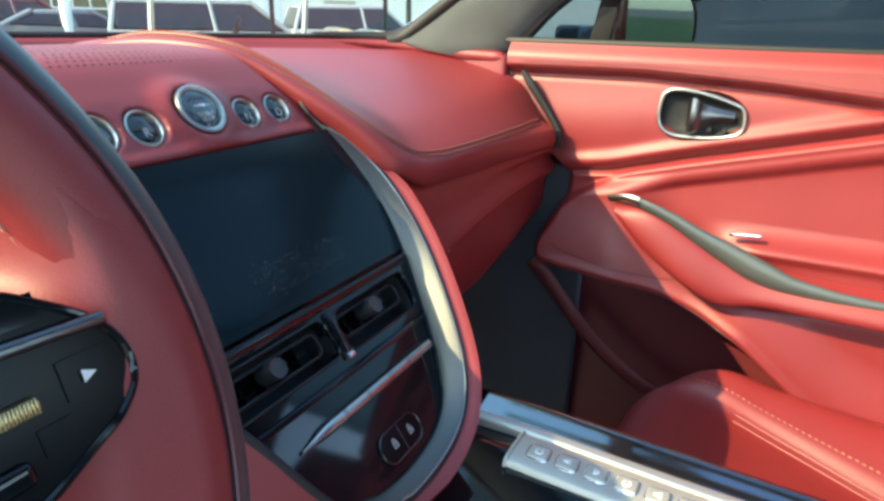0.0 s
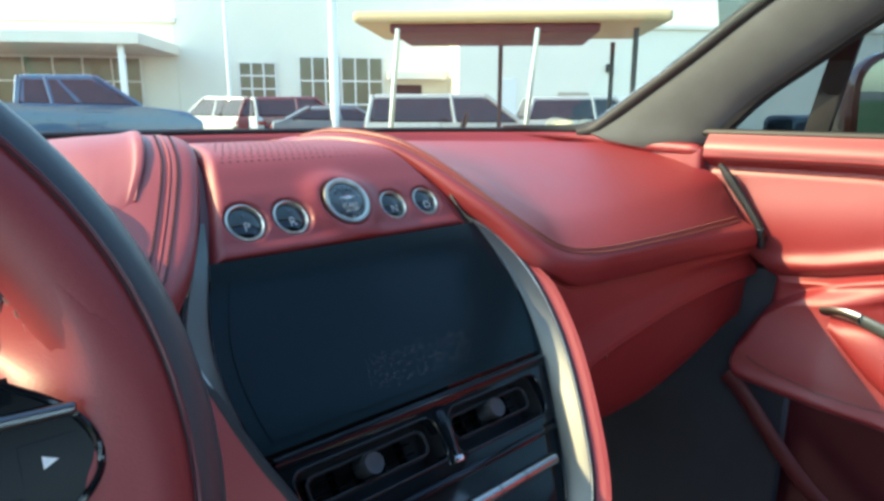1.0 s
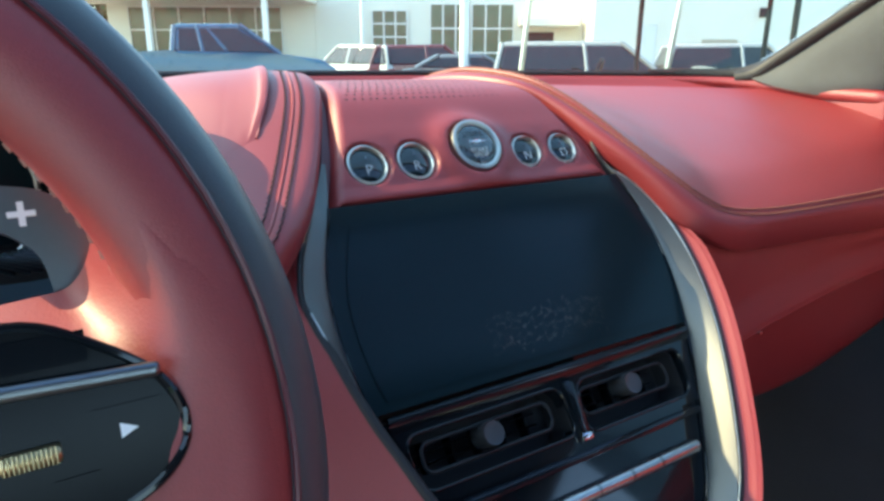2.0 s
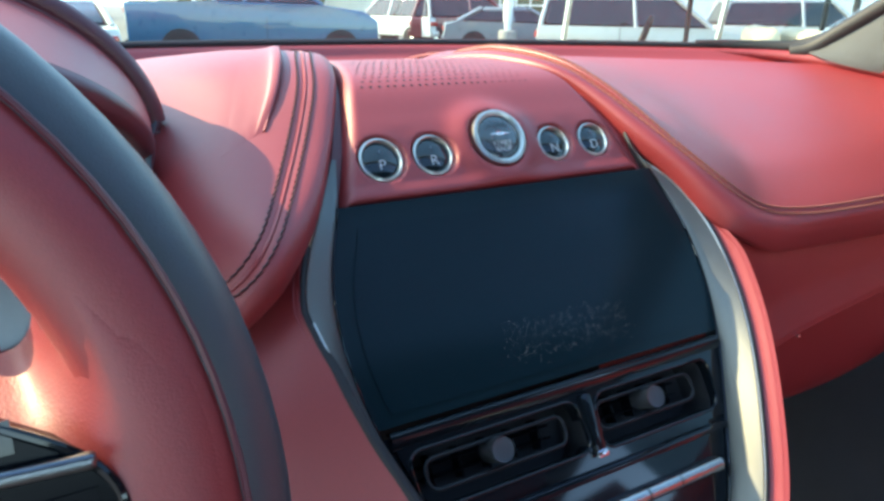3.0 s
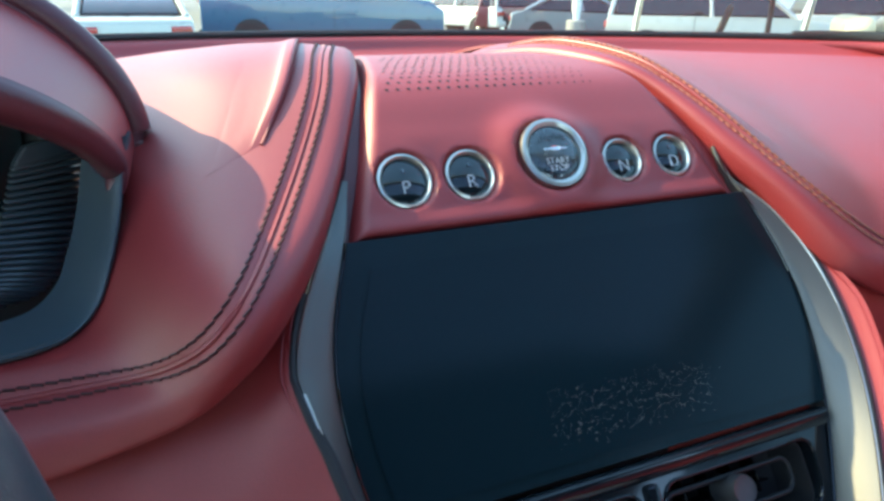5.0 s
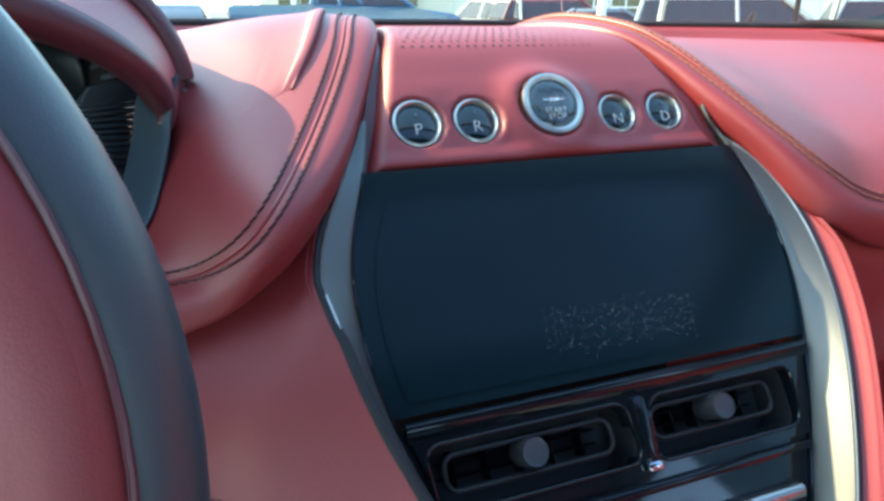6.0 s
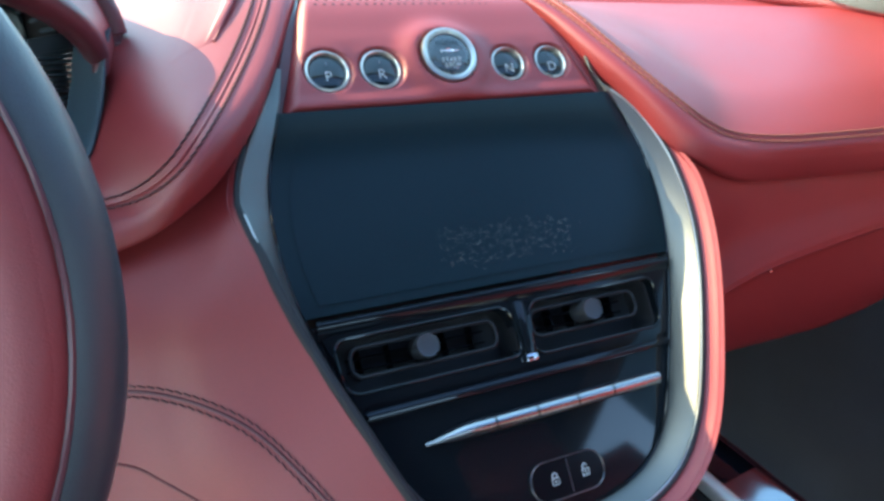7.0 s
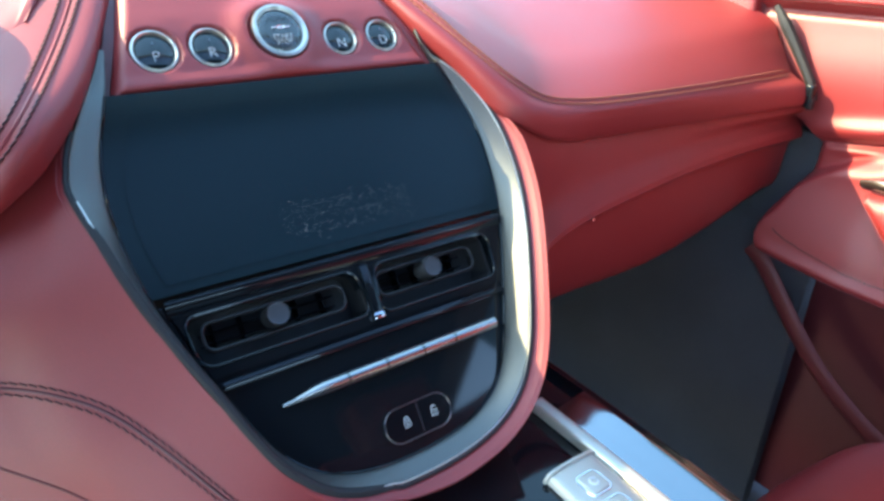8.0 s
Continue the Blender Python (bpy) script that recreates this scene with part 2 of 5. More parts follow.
def stitches(P, length=0.0052, gap=0.0006, r=0.0005):
    """Sewn thread: short bars along a curve."""
    Q, D = even_line(P, length + gap)
    bm = bmesh.new()
    for q, d in zip(Q, D):
        d = d / max(np.linalg.norm(d), 1e-9)
        side = np.cross(d, (0.0, -.5, .86))
        d = d + side * .20
        d = d / np.linalg.norm(d)
        a = Vector(q - d * length / 2)
        b = Vector(q + d * length / 2)
        x = Vector(d).orthogonal().normalized()
        y = Vector(d).cross(x)
        ra = [bm.verts.new(a + r * (math.cos(w) * x + math.sin(w) * y)) for w in (0, 1.57, 3.14, 4.71)]
        rb = [bm.verts.new(b + r * (math.cos(w) * x + math.sin(w) * y)) for w in (0, 1.57, 3.14, 4.71)]
        for i in range(4):
            bm.faces.new((ra[i], ra[(i + 1) % 4], rb[(i + 1) % 4], rb[i]))
        bm.faces.new(ra[::-1])
        bm.faces.new(rb)
    return bm


def letters(text, size, m, depth=0.0002):
    cu = bpy.data.curves.new("text", "FONT")
    cu.body, cu.size, cu.align_x, cu.align_y, cu.extrude, cu.offset = text, size, "CENTER", "CENTER", depth, -.030 * size
    ob = bpy.data.objects.new("text", cu)
    me = bpy.data.meshes.new_from_object(ob)
    bm = bmesh.new()
    bm.from_mesh(me)
    bpy.data.objects.remove(ob)
    bpy.data.curves.remove(cu)
    bpy.data.meshes.remove(me)
    bmesh.ops.transform(bm, matrix=m, verts=bm.verts)
    return bm


# The sloping face of the centre stack: a to the right, b down the slope, n out of it.
SO = Vector((0, -0.022, 1.190))
SB = Vector((0, -0.588, -0.809))
SN = Vector((0, -0.809, 0.588))


def S(a, b, n=0.0):
    return SO + Vector((a, 0, 0)) + float(b) * SB + float(n) * SN


def smooth_up(t):
    t = min(1, max(0, t))
    return t * t * (3 - 2 * t)


def glass_base(x):
    return np.array((x, 0.52 - 0.55 * x * x, 1.257))


# ---- dashboard ----
dash = thing("dashboard", (0, 0, 0), "red leather dashboard with stitched pads and oval gear buttons", "dashboard")

# left pad: each row runs from the windscreen over the top to the seam, round the roll and under
L_SEAM = [(-.085, .30, 1.252), (-.095, .175, 1.271), (-.115, .10, 1.270), (-.128, .055, 1.254), (-.147, .015, 1.229), (-.170, -.03, 1.205),
          (-.190, -.066, 1.187), (-.208, -.070, 1.167), (-.228, -.055, 1.150), (-.250, -.040, 1.141), (-.30, -.03, 1.135), (-.42, -.02, 1.13), (-.66, -.02, 1.13)]
L_LOW = [(-.062, .30, 1.235), (-.075, .19, 1.255), (-.095, .09, 1.252), (-.110, .05, 1.236), (-.131, .005, 1.208), (-.153, -.035, 1.182),
         (-.180, -.062, 1.157), (-.199, -.070, 1.144), (-.216, -.071, 1.133), (-.240, -.063, 1.121), (-.30, -.055, 1.105), (-.42, -.05, 1.10), (-.66, -.05, 1.10)]
L_MID = [(-.17, .32, 1.258), (-.19, .23, 1.266), (-.20, .15, 1.260), (-.20, .10, 1.247), (-.212, .062, 1.230), (-.230, .038, 1.214),
         (-.240, .022, 1.195), (-.247, .008, 1.180), (-.256, -.004, 1.161), (-.275, -.012, 1.148), (-.32, -.012, 1.143), (-.42, -.010, 1.14), (-.66, -.01, 1.14)]
L_BACK = [(-.12, .44, 1.238), (-.22, .43, 1.240), (-.30, .40, 1.240), (-.36, .36, 1.240), (-.38, .28, 1.232), (-.27, .10, 1.20),
          (-.265, .085, 1.17), (-.27, .07, 1.15), (-.28, .06, 1.13), (-.30, .05, 1.12), (-.35, .05, 1.11), (-.44, .05, 1.11), (-.66, .05, 1.11)]
R_SEAM = [(.085, .30, 1.252), (.095, .175, 1.270), (.113, .09, 1.265), (.126, .045, 1.250), (.146, -.005, 1.222), (.170, -.042, 1.194),
          (.196, -.068, 1.169), (.225, -.077, 1.154), (.27, -.080, 1.147), (.34, -.080, 1.143), (.50, -.073, 1.138), (.695, -.062, 1.134)]
R_LOW = [(.062, .30, 1.235), (.075, .19, 1.255), (.088, .10, 1.258), (.110, .055, 1.240), (.128, .005, 1.208), (.149, -.035, 1.182),
         (.169, -.066, 1.150), (.190, -.084, 1.137), (.235, -.084, 1.118), (.30, -.074, 1.107), (.47, -.074, 1.10), (.695, -.092, 1.098)]
R_MID = [(.17, .33, 1.258), (.19, .26, 1.262), (.20, .18, 1.256), (.21, .13, 1.246), (.228, .075, 1.228), (.245, .035, 1.208),
         (.265, .012, 1.192), (.29, .012, 1.186), (.33, .015, 1.184), (.40, .018, 1.184), (.55, .015, 1.187), (.715, .0, 1.198)]
R_BACK = [(.12, .44, 1.240), (.20, .44, 1.243), (.28, .42, 1.245), (.34, .39, 1.245), (.38, .36, 1.245), (.42, .34, 1.244),
          (.45, .32, 1.244), (.49, .30, 1.243), (.53, .28, 1.243), (.57, .26, 1.242), (.64, .22, 1.241), (.71, .17, 1.240)]


def pad_grid(seam, low, mid, back, nu, nv, out=0.010):
    rows = []
    for s, l, m, b in zip(*(np.asarray(q, float) for q in (seam, low, mid, back))):
        o = s - m
        o[2] = 0
        o /= np.linalg.norm(o)
        up = np.array((0, 0, 1.0))
        cm = (m + b) / 2 + up * 0.004
        ms = (m + s) / 2 + up * 0.004
        r = (s + l) / 2 + o * out + up * 0.004
        inn = l - o * 0.012 - up * 0.006
        rows.append([b, cm, m, ms, s, r, l, inn])
    return loft(rows, nu, nv)


def row_offset(G, N, col, d, lift):
    """The curve on the grid at column col, moved by d along the surface and lifted."""
    out = []
    for i in range(len(G)):
        c, left, step = col, abs(d), 1 if d > 0 else -1
        p = G[i, c]
        while left > 0 and 0 < c < G.shape[1] - 1:
            q = G[i, c + step]
            w = np.linalg.norm(q - G[i, c])
            if w >= left:
                p = G[i, c] + (q - G[i, c]) * left / w
                break
            left -= w
            c += step
            p = G[i, c]
        out.append(p + N[i, c] * lift)
    return np.array(out)


def sewn_pad(curves, rows_from, rows_to, lines, thread, valley=0.0, gauge=.00055):
    G = pad_grid(*curves, 200, 120)
    for _ in range(60):
        top = G[1:-1, 1:62].copy()
        G[1:-1, 1:62] = .5 * top + .125 * (G[:-2, 1:62] + G[2:, 1:62] + G[1:-1, :61] + G[1:-1, 2:63])
    for _ in range(30):
        G[1:-1] = .25 * G[:-2] + .5 * G[1:-1] + .25 * G[2:]
    if valley:
        along = np.linspace(0, 1, 200)
        for i in range(200):
            arc = np.r_[0, np.cumsum(np.linalg.norm(np.diff(G[i, 68::-1], axis=0), axis=1))]
            w = smooth_up((along[i] - .03) / .08) * (1 - smooth_up((along[i] - .28) / .16))
            for c in range(69):
                G[i, 68 - c, 2] += w * (.0050 * math.exp(-((arc[c] - .012) / .018) ** 2) - valley * smooth_up((arc[c] - .028) / .012) * (1 - smooth_up((arc[c] - .05) / .12)))
    N = grid_normals(G)
    if N[100, 40, 2] < 0:
        G = G[::-1].copy()
        N = grid_normals(G)
        rows_from, rows_to = 1 - rows_to, 1 - rows_from
    a, b = int(200 * rows_from), int(200 * rows_to)
    for k, w in ((67, .3), (68, 1), (69, .3)):
        G[:, k] -= N[:, k] * .0012 * w
    ob = part("upper_pad", shell(G), RED, dash)
    for d in lines:
        part("stitching", stitches(row_offset(G, N, 68, d, .0007)[a:b:3], r=gauge), thread, ob, "sewn thread")
    part("seam", tube(row_offset(G, N, 68, 0, .0006)[a:b:3], .0013, 6), RED, ob)
    return ob, G, N


left_pad, LG, LN = sewn_pad((L_SEAM, L_LOW, L_MID, L_BACK), .03, .88, (-.006, .006), THREAD, gauge=.0007)
right_pad, RG, RN = sewn_pad((R_SEAM, R_LOW, R_MID, R_BACK), .05, .99, (-.0045, .0045), THREAD_RED, .008, .0009)


# narrow fold on the left pad: a long shallow ramp that ends in a sheer lip
def on_pad(x, y):
    d = np.hypot(LG[..., 0] - x, LG[..., 1] - y) + 10 * (LG[..., 2] < 1.16)
    near = np.argsort(d, axis=None)[:4]
    w = 1 / (d.flat[near] + 1e-4) ** 2
    return float((LG[..., 2].flat[near] * w).sum() / w.sum())


fold_rows = []
for k, (x, y) in enumerate(smooth_line([(-.105, .214), (-.109, .200), (-.114, .180), (-.122, .146), (-.1297, .113), (-.1385, .082), (-.148, .058), (-.158, .040), (-.168, .024)], 70)):
    s_ = k / 69
    h = .0068 * float(np.interp(s_, (0, .1, .3, .6, .85, 1), (0, .12, .55, 1, .6, 0)))
    wide = .070 * (1 - .45 * s_)
    row = []
    for off, up in ((-wide, -.0008), (-wide * .8, .0), (-wide * .5, .15 * h), (-wide * .22, .50 * h), (-.006, .90 * h), (-.0025, h), (.0004, .97 * h), (.0016, .72 * h), (.0010, .3 * h), (.0012, -.003)):
        row.append((x + off * .95, y + off * .31, on_pad(x + off * .95, y + off * .31) + up))
    fold_rows.append(row)
fold_rows = np.array(fold_rows)
for _ in range(12):
    fold_rows[1:-1] = .25 * fold_rows[:-2] + .5 * fold_rows[1:-1] + .25 * fold_rows[2:]
part("pad_fold", shell(loft(fold_rows, 140, 60), .001, (0, 0, 1)), RED, left_pad, "narrow raised leather fold")
part("dash_core", box((.0, .22, 1.02), (1.50, .34, .30), .02), MATT, dash)

# centre panel with the buttons, between the pads
BUTTONS = [(-0.094, 0.0155, "P"), (-0.0535, 0.0150, "R"), (0.054, 0.0140, "N"), (0.094, 0.0140, "D")]
BUT_B = -0.029
prof = [(S(0, 0.003, -.014), .134), (S(0, 0.0, -.002), .133), (S(0, -.012, -.0035), .1295), (S(0, -.029, -.0045), .1235), (S(0, -.046, -.0055), .118), (S(0, -.062, -.009), .113),
        (Vector((0, .050, 1.2545)), .103), (Vector((0, .085, 1.262)), .093), (Vector((0, .14, 1.264)), .081), (Vector((0, .20, 1.260)), .072), (Vector((0, .30, 1.246)), .058), (Vector((0, .44, 1.238)), .056)]
P_ = smooth_line([p for p, _ in prof], 150)
X_ = smooth_line([[x] for _, x in prof], 150)[:, 0]
us = np.linspace(-1, 1, 150)
G = np.zeros((150, 150, 3))
for j in range(150):
    e = np.maximum(np.abs(us) - 0.90, 0) / 0.10
    G[j] = P_[j] + np.stack([us * X_[j], 0.003 * e**2, -0.010 * e**2], 1)
for a, r, deep, lip in [(x, r + .0030, .0052, .0004) for x, r, _ in BUTTONS] + [(0.0, 0.0252, -.0012, .0058)]:
    c = np.array(S(a, BUT_B - (0.006 if a == 0 else 0), -.003))
    d = np.linalg.norm(G - c, axis=2)
    hump = lip * np.exp(-((d - r) / (.012 if deep < 0 else .005)) ** 2) * (d >= r) + (d < r) * (lip - (deep + lip) * np.clip((r - d) / .0036, 0, 1) ** .8)
    G += hump[..., None] * np.array(SN)
center_panel = part("center_panel", shell(G, 0.004, (0, -.6, 1)), RED, dash)
part("gap_strip", tube([G[j, 0] + np.array((-.005, .004, -.007)) for j in range(0, 150, 5)], .009, 8), PIPING, dash, "dark joint beside the pad")
part("joint_roll", tube([G[j, 149] + np.array((.008, .003, -.0095)) for j in range(0, 150, 3)], .0125, 12), RED, dash, "rolled red leather joint beside the pad")
bm = bmesh.new()
NRM = grid_normals(G)
if NRM[100, 75, 2] < 0:
    NRM = -NRM
for jy in range(13):
    y = .046 + .0072 * jy
    jj = int(np.abs(P_[:, 1] - y).argmin())
    for k in range(24):
        x = -.088 + .0066 * (k + .5 * (jy % 2))
        if abs(x) > X_[jj] - .014 or x > .060 - .0012 * jy:
            continue
        ii = int(np.abs(G[jj, :, 0] - x).argmin())
        c0, n0 = Vector(G[jj, ii]), Vector(NRM[jj, ii])
        ta = n0.orthogonal().normalized()
        tb = n0.cross(ta)
        bm.faces.new([bm.verts.new(c0 + n0 * .0003 + (.0013 if x < .02 else .0009) * (math.cos(w) * ta + math.sin(w) * tb)) for w in np.linspace(0, 6.283, 7, endpoint=False)])
part("speaker_grille", bm, MATT, center_panel, "rows of fine speaker perforations")
for a, r, ch in BUTTONS:
    c = S(a, BUT_B, -0.0078)
    b_ = part("gear_button", lathe([(r * .9, -.006), (r * .9, -.0006), (r * .8, .0004), (0.001, .0012)], c, SN), CRYSTAL, dash, "round dark glass gear button")
    part("ring", lathe([(r * .86, -.006), (r, -.006), (r * 1.06, .0005), (r * 1.04, .0018), (r * .95, .0024), (r * .89, .0016), (r * .86, -.0004)], c, SN), ALU, b_)
    part("letter", letters(ch, 0.0114, basis(c + SN * .0016 + SB * .0045, SN, SB * -1)), WHITE_MARK, b_)
    part("glint_window", lathe([(.0012, 0), (.0012, .0004), (.0004, .0006)], c + SN * .0012 - SB * .006, SN, 12, 0.6), DARK_ALU, b_)
c = S(0.001, BUT_B - .006, -.0022)
start = part("start_button", lathe([(.0175, -.006), (.0185, .0015), (.0165, .0035), (.011, .0042), (.001, .0045)], c, SN, 56), CRYSTAL_START, dash, "crystal engine start button")
part("ring", lathe([(.0175, -.008), (.0218, -.008), (.0227, .002), (.0220, .0042), (.0200, .0048), (.0178, .0036), (.0172, .001)], c, SN, 56), ALU, start)
for k, (tx, dz) in enumerate((("ENGINE", -.009), ("START", .006), ("STOP", .0105))):
    part("writing", letters(tx, 0.0056, basis(c + SN * .0048 + SB * dz, SN, SB * -1)), WHITE_MARK if k else DARK_ALU, start)
bm = box((0, 0, 0), (.016, .0012, .0004), .0003, 1, basis(c + SN * .0048 - SB * .002, SN, SB * -1))
join(bm, box((0, 0, 0), (.006, .003, .0005), .0008, 1, basis(c + SN * .0048 - SB * .002, SN, SB * -1)))
part("emblem", bm, CHROME, start, "plain winged metal emblem")

# rail at the foot of the windscreen
xs = np.linspace(-.72, .72, 21)
rows = []
for x in xs:
    w = glass_base(x)
    q = np.array((x * .985, w[1], 0))
    rows.append([w + (0, .012, -.012), w + (0, .002, -.001), w + (0, -.010, -.004), (q[0], w[1] - .022, 1.240), (q[0], w[1] - .055, 1.234), (q[0], w[1] - .12, 1.238 - .030 * smooth_up((abs(x) - .38) / .2)), (q[0], w[1] - .2, 1.22 - .06 * smooth_up((abs(x) - .38) / .2))])
part("windscreen_rail", shell(loft(rows, 60, 24), .003, (0, -.3, 1)), RED, dash)

# trim outline of the stack, right half from the tip to the bottom: a, b, width, height of the lip
TRIM = [(.127, -.031, .001, -.007), (.132, -.002, .004, .002), (.1435, .026, .010, .005), (.1525, .056, .016, .008), (.1545, .085, .0165, .012), (.1515, .125, .014, .017),
        (.1435, .155, .011, .021), (.1335, .184, .010, .023), (.1225, .211, .0095, .024), (.1125, .236, .0095, .024), (.1015, .262, .010, .022), (.084, .287, .012, .017), (.056, .301, .013, .013), (.022, .3055, .013, .011), (0, .306, .013, .010)]
half = smooth_line(TRIM, 70)
full = np.vstack([half, (half * np.array((-1, 1, 1, 1)))[-2::-1]])
for k in range(40):
    full[1:-1, 2:] = .25 * full[:-2, 2:] + .5 * full[1:-1, 2:] + .25 * full[2:, 2:]
    if k < 24:
        full[1:-1, :2] = .25 * full[:-2, :2] + .5 * full[1:-1, :2] + .25 * full[2:, :2]
LEFT_B = (-.031, -.010, .012, .032, .052, .068, .085, .105, .135, .17, .21, .25, .28, .30)
LEFT_W = (.002, .007, .0115, .0150, .0180, .0195, .0150, .0110, .0085, .0070, .0062, .0065, .0080, .0115)
for k in range(len(full)):
    if full[k, 0] < -.03:
        full[k, 2] = np.interp(full[k, 1], LEFT_B, LEFT_W)
    else:
        full[k, 2] *= smooth_up((full[k, 1] + .031) / .055)
        full[k, 3] -= .008 * (1 - smooth_up((full[k, 1] + .031) / .04))
tang = np.gradient(full[:, :2], axis=0)
outw = np.stack([-tang[:, 1], tang[:, 0]], 1)
outw /= np.linalg.norm(outw, axis=1, keepdims=True)
if outw[30, 0] < 0:
    outw = -outw


def rim_point(k, off, n):
    a, b, w, h = full[k]
    t = smooth_up((b + .031) / .05)
    n = n * t - .004 * (1 - t)
    return np.array(S(a + outw[k][0] * off, b + outw[k][1] * off, n))


stack = thing("center_stack", (0, 0, 0), "gloss black centre stack with screen, vents and climate switches", "console panel")
G = np.array([[rim_point(k, 0, -.012), rim_point(k, 0.0004, 0.0), rim_point(k, f[2] * .45, f[3] * .55), rim_point(k, f[2] * .95, f[3]), rim_point(k, f[2] + .0008, f[3] - .0002), rim_point(k, f[2] + .001, f[3] - .014)] for k, f in enumerate(full)])
G = np.swapaxes(smooth_line(np.swapaxes(G, 0, 1), 16), 0, 1)
part("trim_surround", shell(G, 0.0015), TRIM_METAL, stack, "satin aluminium trim hoop")
part("trim_edge", tube([rim_point(k, f[2] + .0004, f[3] + .0002) for k, f in enumerate(full) if f[1] > .0 and (f[0] > -.10 or f[1] > .072)], .0009, 8), ALU, stack, "polished edge of the trim hoop")
part("trim_groove", tube([rim_point(k, f[2] + .0026, f[3] - .0006) for k, f in enumerate(full) if f[1] > .03], .0021, 8), MATT, stack, "black joint beside the trim hoop")
gasket = [(k, f) for k, f in enumerate(full) if f[0] < -.02 and f[1] > .074]
part("gasket", tube([rim_point(k, f[2] + .0010, f[3] - .0012) for k, f in gasket], np.interp(np.linspace(0, 1, len(gasket)), (0, .08, .9, 1), (.0012, .0034, .0034, .0012)), 8), MATT, stack, "black rubber gasket outside the trim blade")
part("inner_groove", tube([rim_point(k, .0002, .0004) for k, f in enumerate(full) if f[1] > 0], .0010, 8), PIANO, stack)
lo = [k for k, f in enumerate(full) if f[1] > 0.032]
def surround_row(k):
    a, b, w, h = full[k]
    f = float(np.clip((a + .09) / .10, 0, 1))
    right = ((.0015, h - .016), (.0035, h - .003), (.0085, h + .0030), (.0122, h + .0072), (.0148, h + .0056), (.0182, h - .030), (.018, -.10), (.010, -.18))
    up = .25 + .75 * smooth_up((b - .045) / .05)
    right = [(q if i < 2 else .0035 + (q - .0035) * up, n if i < 2 or i > 4 else h - .003 + (n - h + .003) * up) for i, (q, n) in enumerate(right)]
    left = ((.0015, h - .016), (.003, h - .001), (.0042, h), (.0055, h - .0005), (.007, h - .002), (.0085, h - .006), (.009, -.03), (.009, -.05))
    return [rim_point(k, w + l[0] + (r[0] - l[0]) * f, l[1] + (r[1] - l[1]) * f) for l, r in zip(left, right)]


G = np.array([surround_row(k) for k in lo])
G = np.swapaxes(smooth_line(np.swapaxes(G, 0, 1), 30), 0, 1)
part("stack_surround", shell(G, 0.003), RED, dash, "rolled red leather edge")
inner = [(f[0], f[1]) for f in full]
top = [(a, b) for a, b in inner if b >= -0.001]
scr = [(a, b) for a, b in top if b < .1455]
sL, sR = [p for p in scr if p[0] < 0], [p for p in scr if p[0] > 0]
scr_out = sR + sL
part("screen", plate(scr_out, [], S, -.012, 0.0), SCREEN, stack, "dusty dark display glass")
part("display_area", plate([(a * .925, .016 + .845 * b) for a, b in scr_out], [], S, -.001, .0012), mat("display_glass", (0.0050, 0.0130, 0.0170), 0.14, var=0.08, spec=0.20, rough_var=0.015, scale=5), stack, "dark active display area")
VENT_FRAME = mat("vent_frame", (.007, .008, .010), .45, var=.1, spec=.3)
rng = random.Random(5)
bm = bmesh.new()
# Pale dust specks fill a slanted patch, standing in for sunlight on the glass.
for _ in range(800):
    u, v = rng.random(), rng.random()
    a, b = -.044 + .108 * u + rng.gauss(0, .003), .101 + .003 * u + .026 * v + rng.gauss(0, .002)
    r = rng.choice((.00006, .00007, .00008, .00009, .0001, .00011, .00013, .00022))
    bm.faces.new([bm.verts.new(S(a + r * math.cos(w), b + r * math.sin(w), .0017)) for w in (0, 1.1, 2.2, 3.2, 4.4, 5.3)])
part("dust", bm, mat("sunlit_dust", (.48, .42, .34), .9), stack, "fine dust specks in a painted sunlit patch on the display")
low_out = [p for p in top if p[1] >= .1475]
vents = [rounded(-.1305, -.003, .162, .198, .010), rounded(.0085, .1215, .162, .200, .010)]
vents = [[(a - 0.10 * (b - .18) * (1 if a > 0 else -1), b) for a, b in v] for v in vents]
part("lower_panel", plate(low_out, vents, S, -.012, -.001), PIANO, stack)
part("ledge", shell(np.array([[S(a, b, n) for b, n in ((.1477, -.004), (.1479, .0012), (.1486, .0036), (.1500, .0050), (.1520, .0052), (.1545, .0042), (.1570, .0024), (.1600, -.0004))] for a in np.linspace(-.1395, .1395, 24)]), .002, SN), PIANO, stack, "gloss black ledge")
part("vent_bar", plate([(-.1385, .1565), (.1385, .1565), (.1235, .2060), (-.1235, .2060)], vents, S, -.001, .0012), PIANO, stack, "gloss black bar round the air vents")
for v in vents:
    part("vent_lip", tube([S(a, b, .0012) for a, b in v], .0011, 8, True), PIANO, stack, "gloss black lip of a vent recess")
part("ledge", box((0, 0, 0), (.240, .006, .006), .0025, 2, basis(S(0, .2125, .001), SN, SB * -1)), PIANO, stack)
part("divider", box((0, 0, 0), (.0085, .042, .008), .003, 2, basis(S(.0025, .181, .001), SN, SB * -1)), PIANO, stack)
part("chrome_foot", box((0, 0, 0), (.009, .005, .003), .0014, 2, basis(S(.0015, .2005, .005), SN, SB * -1)), CHROME, stack)
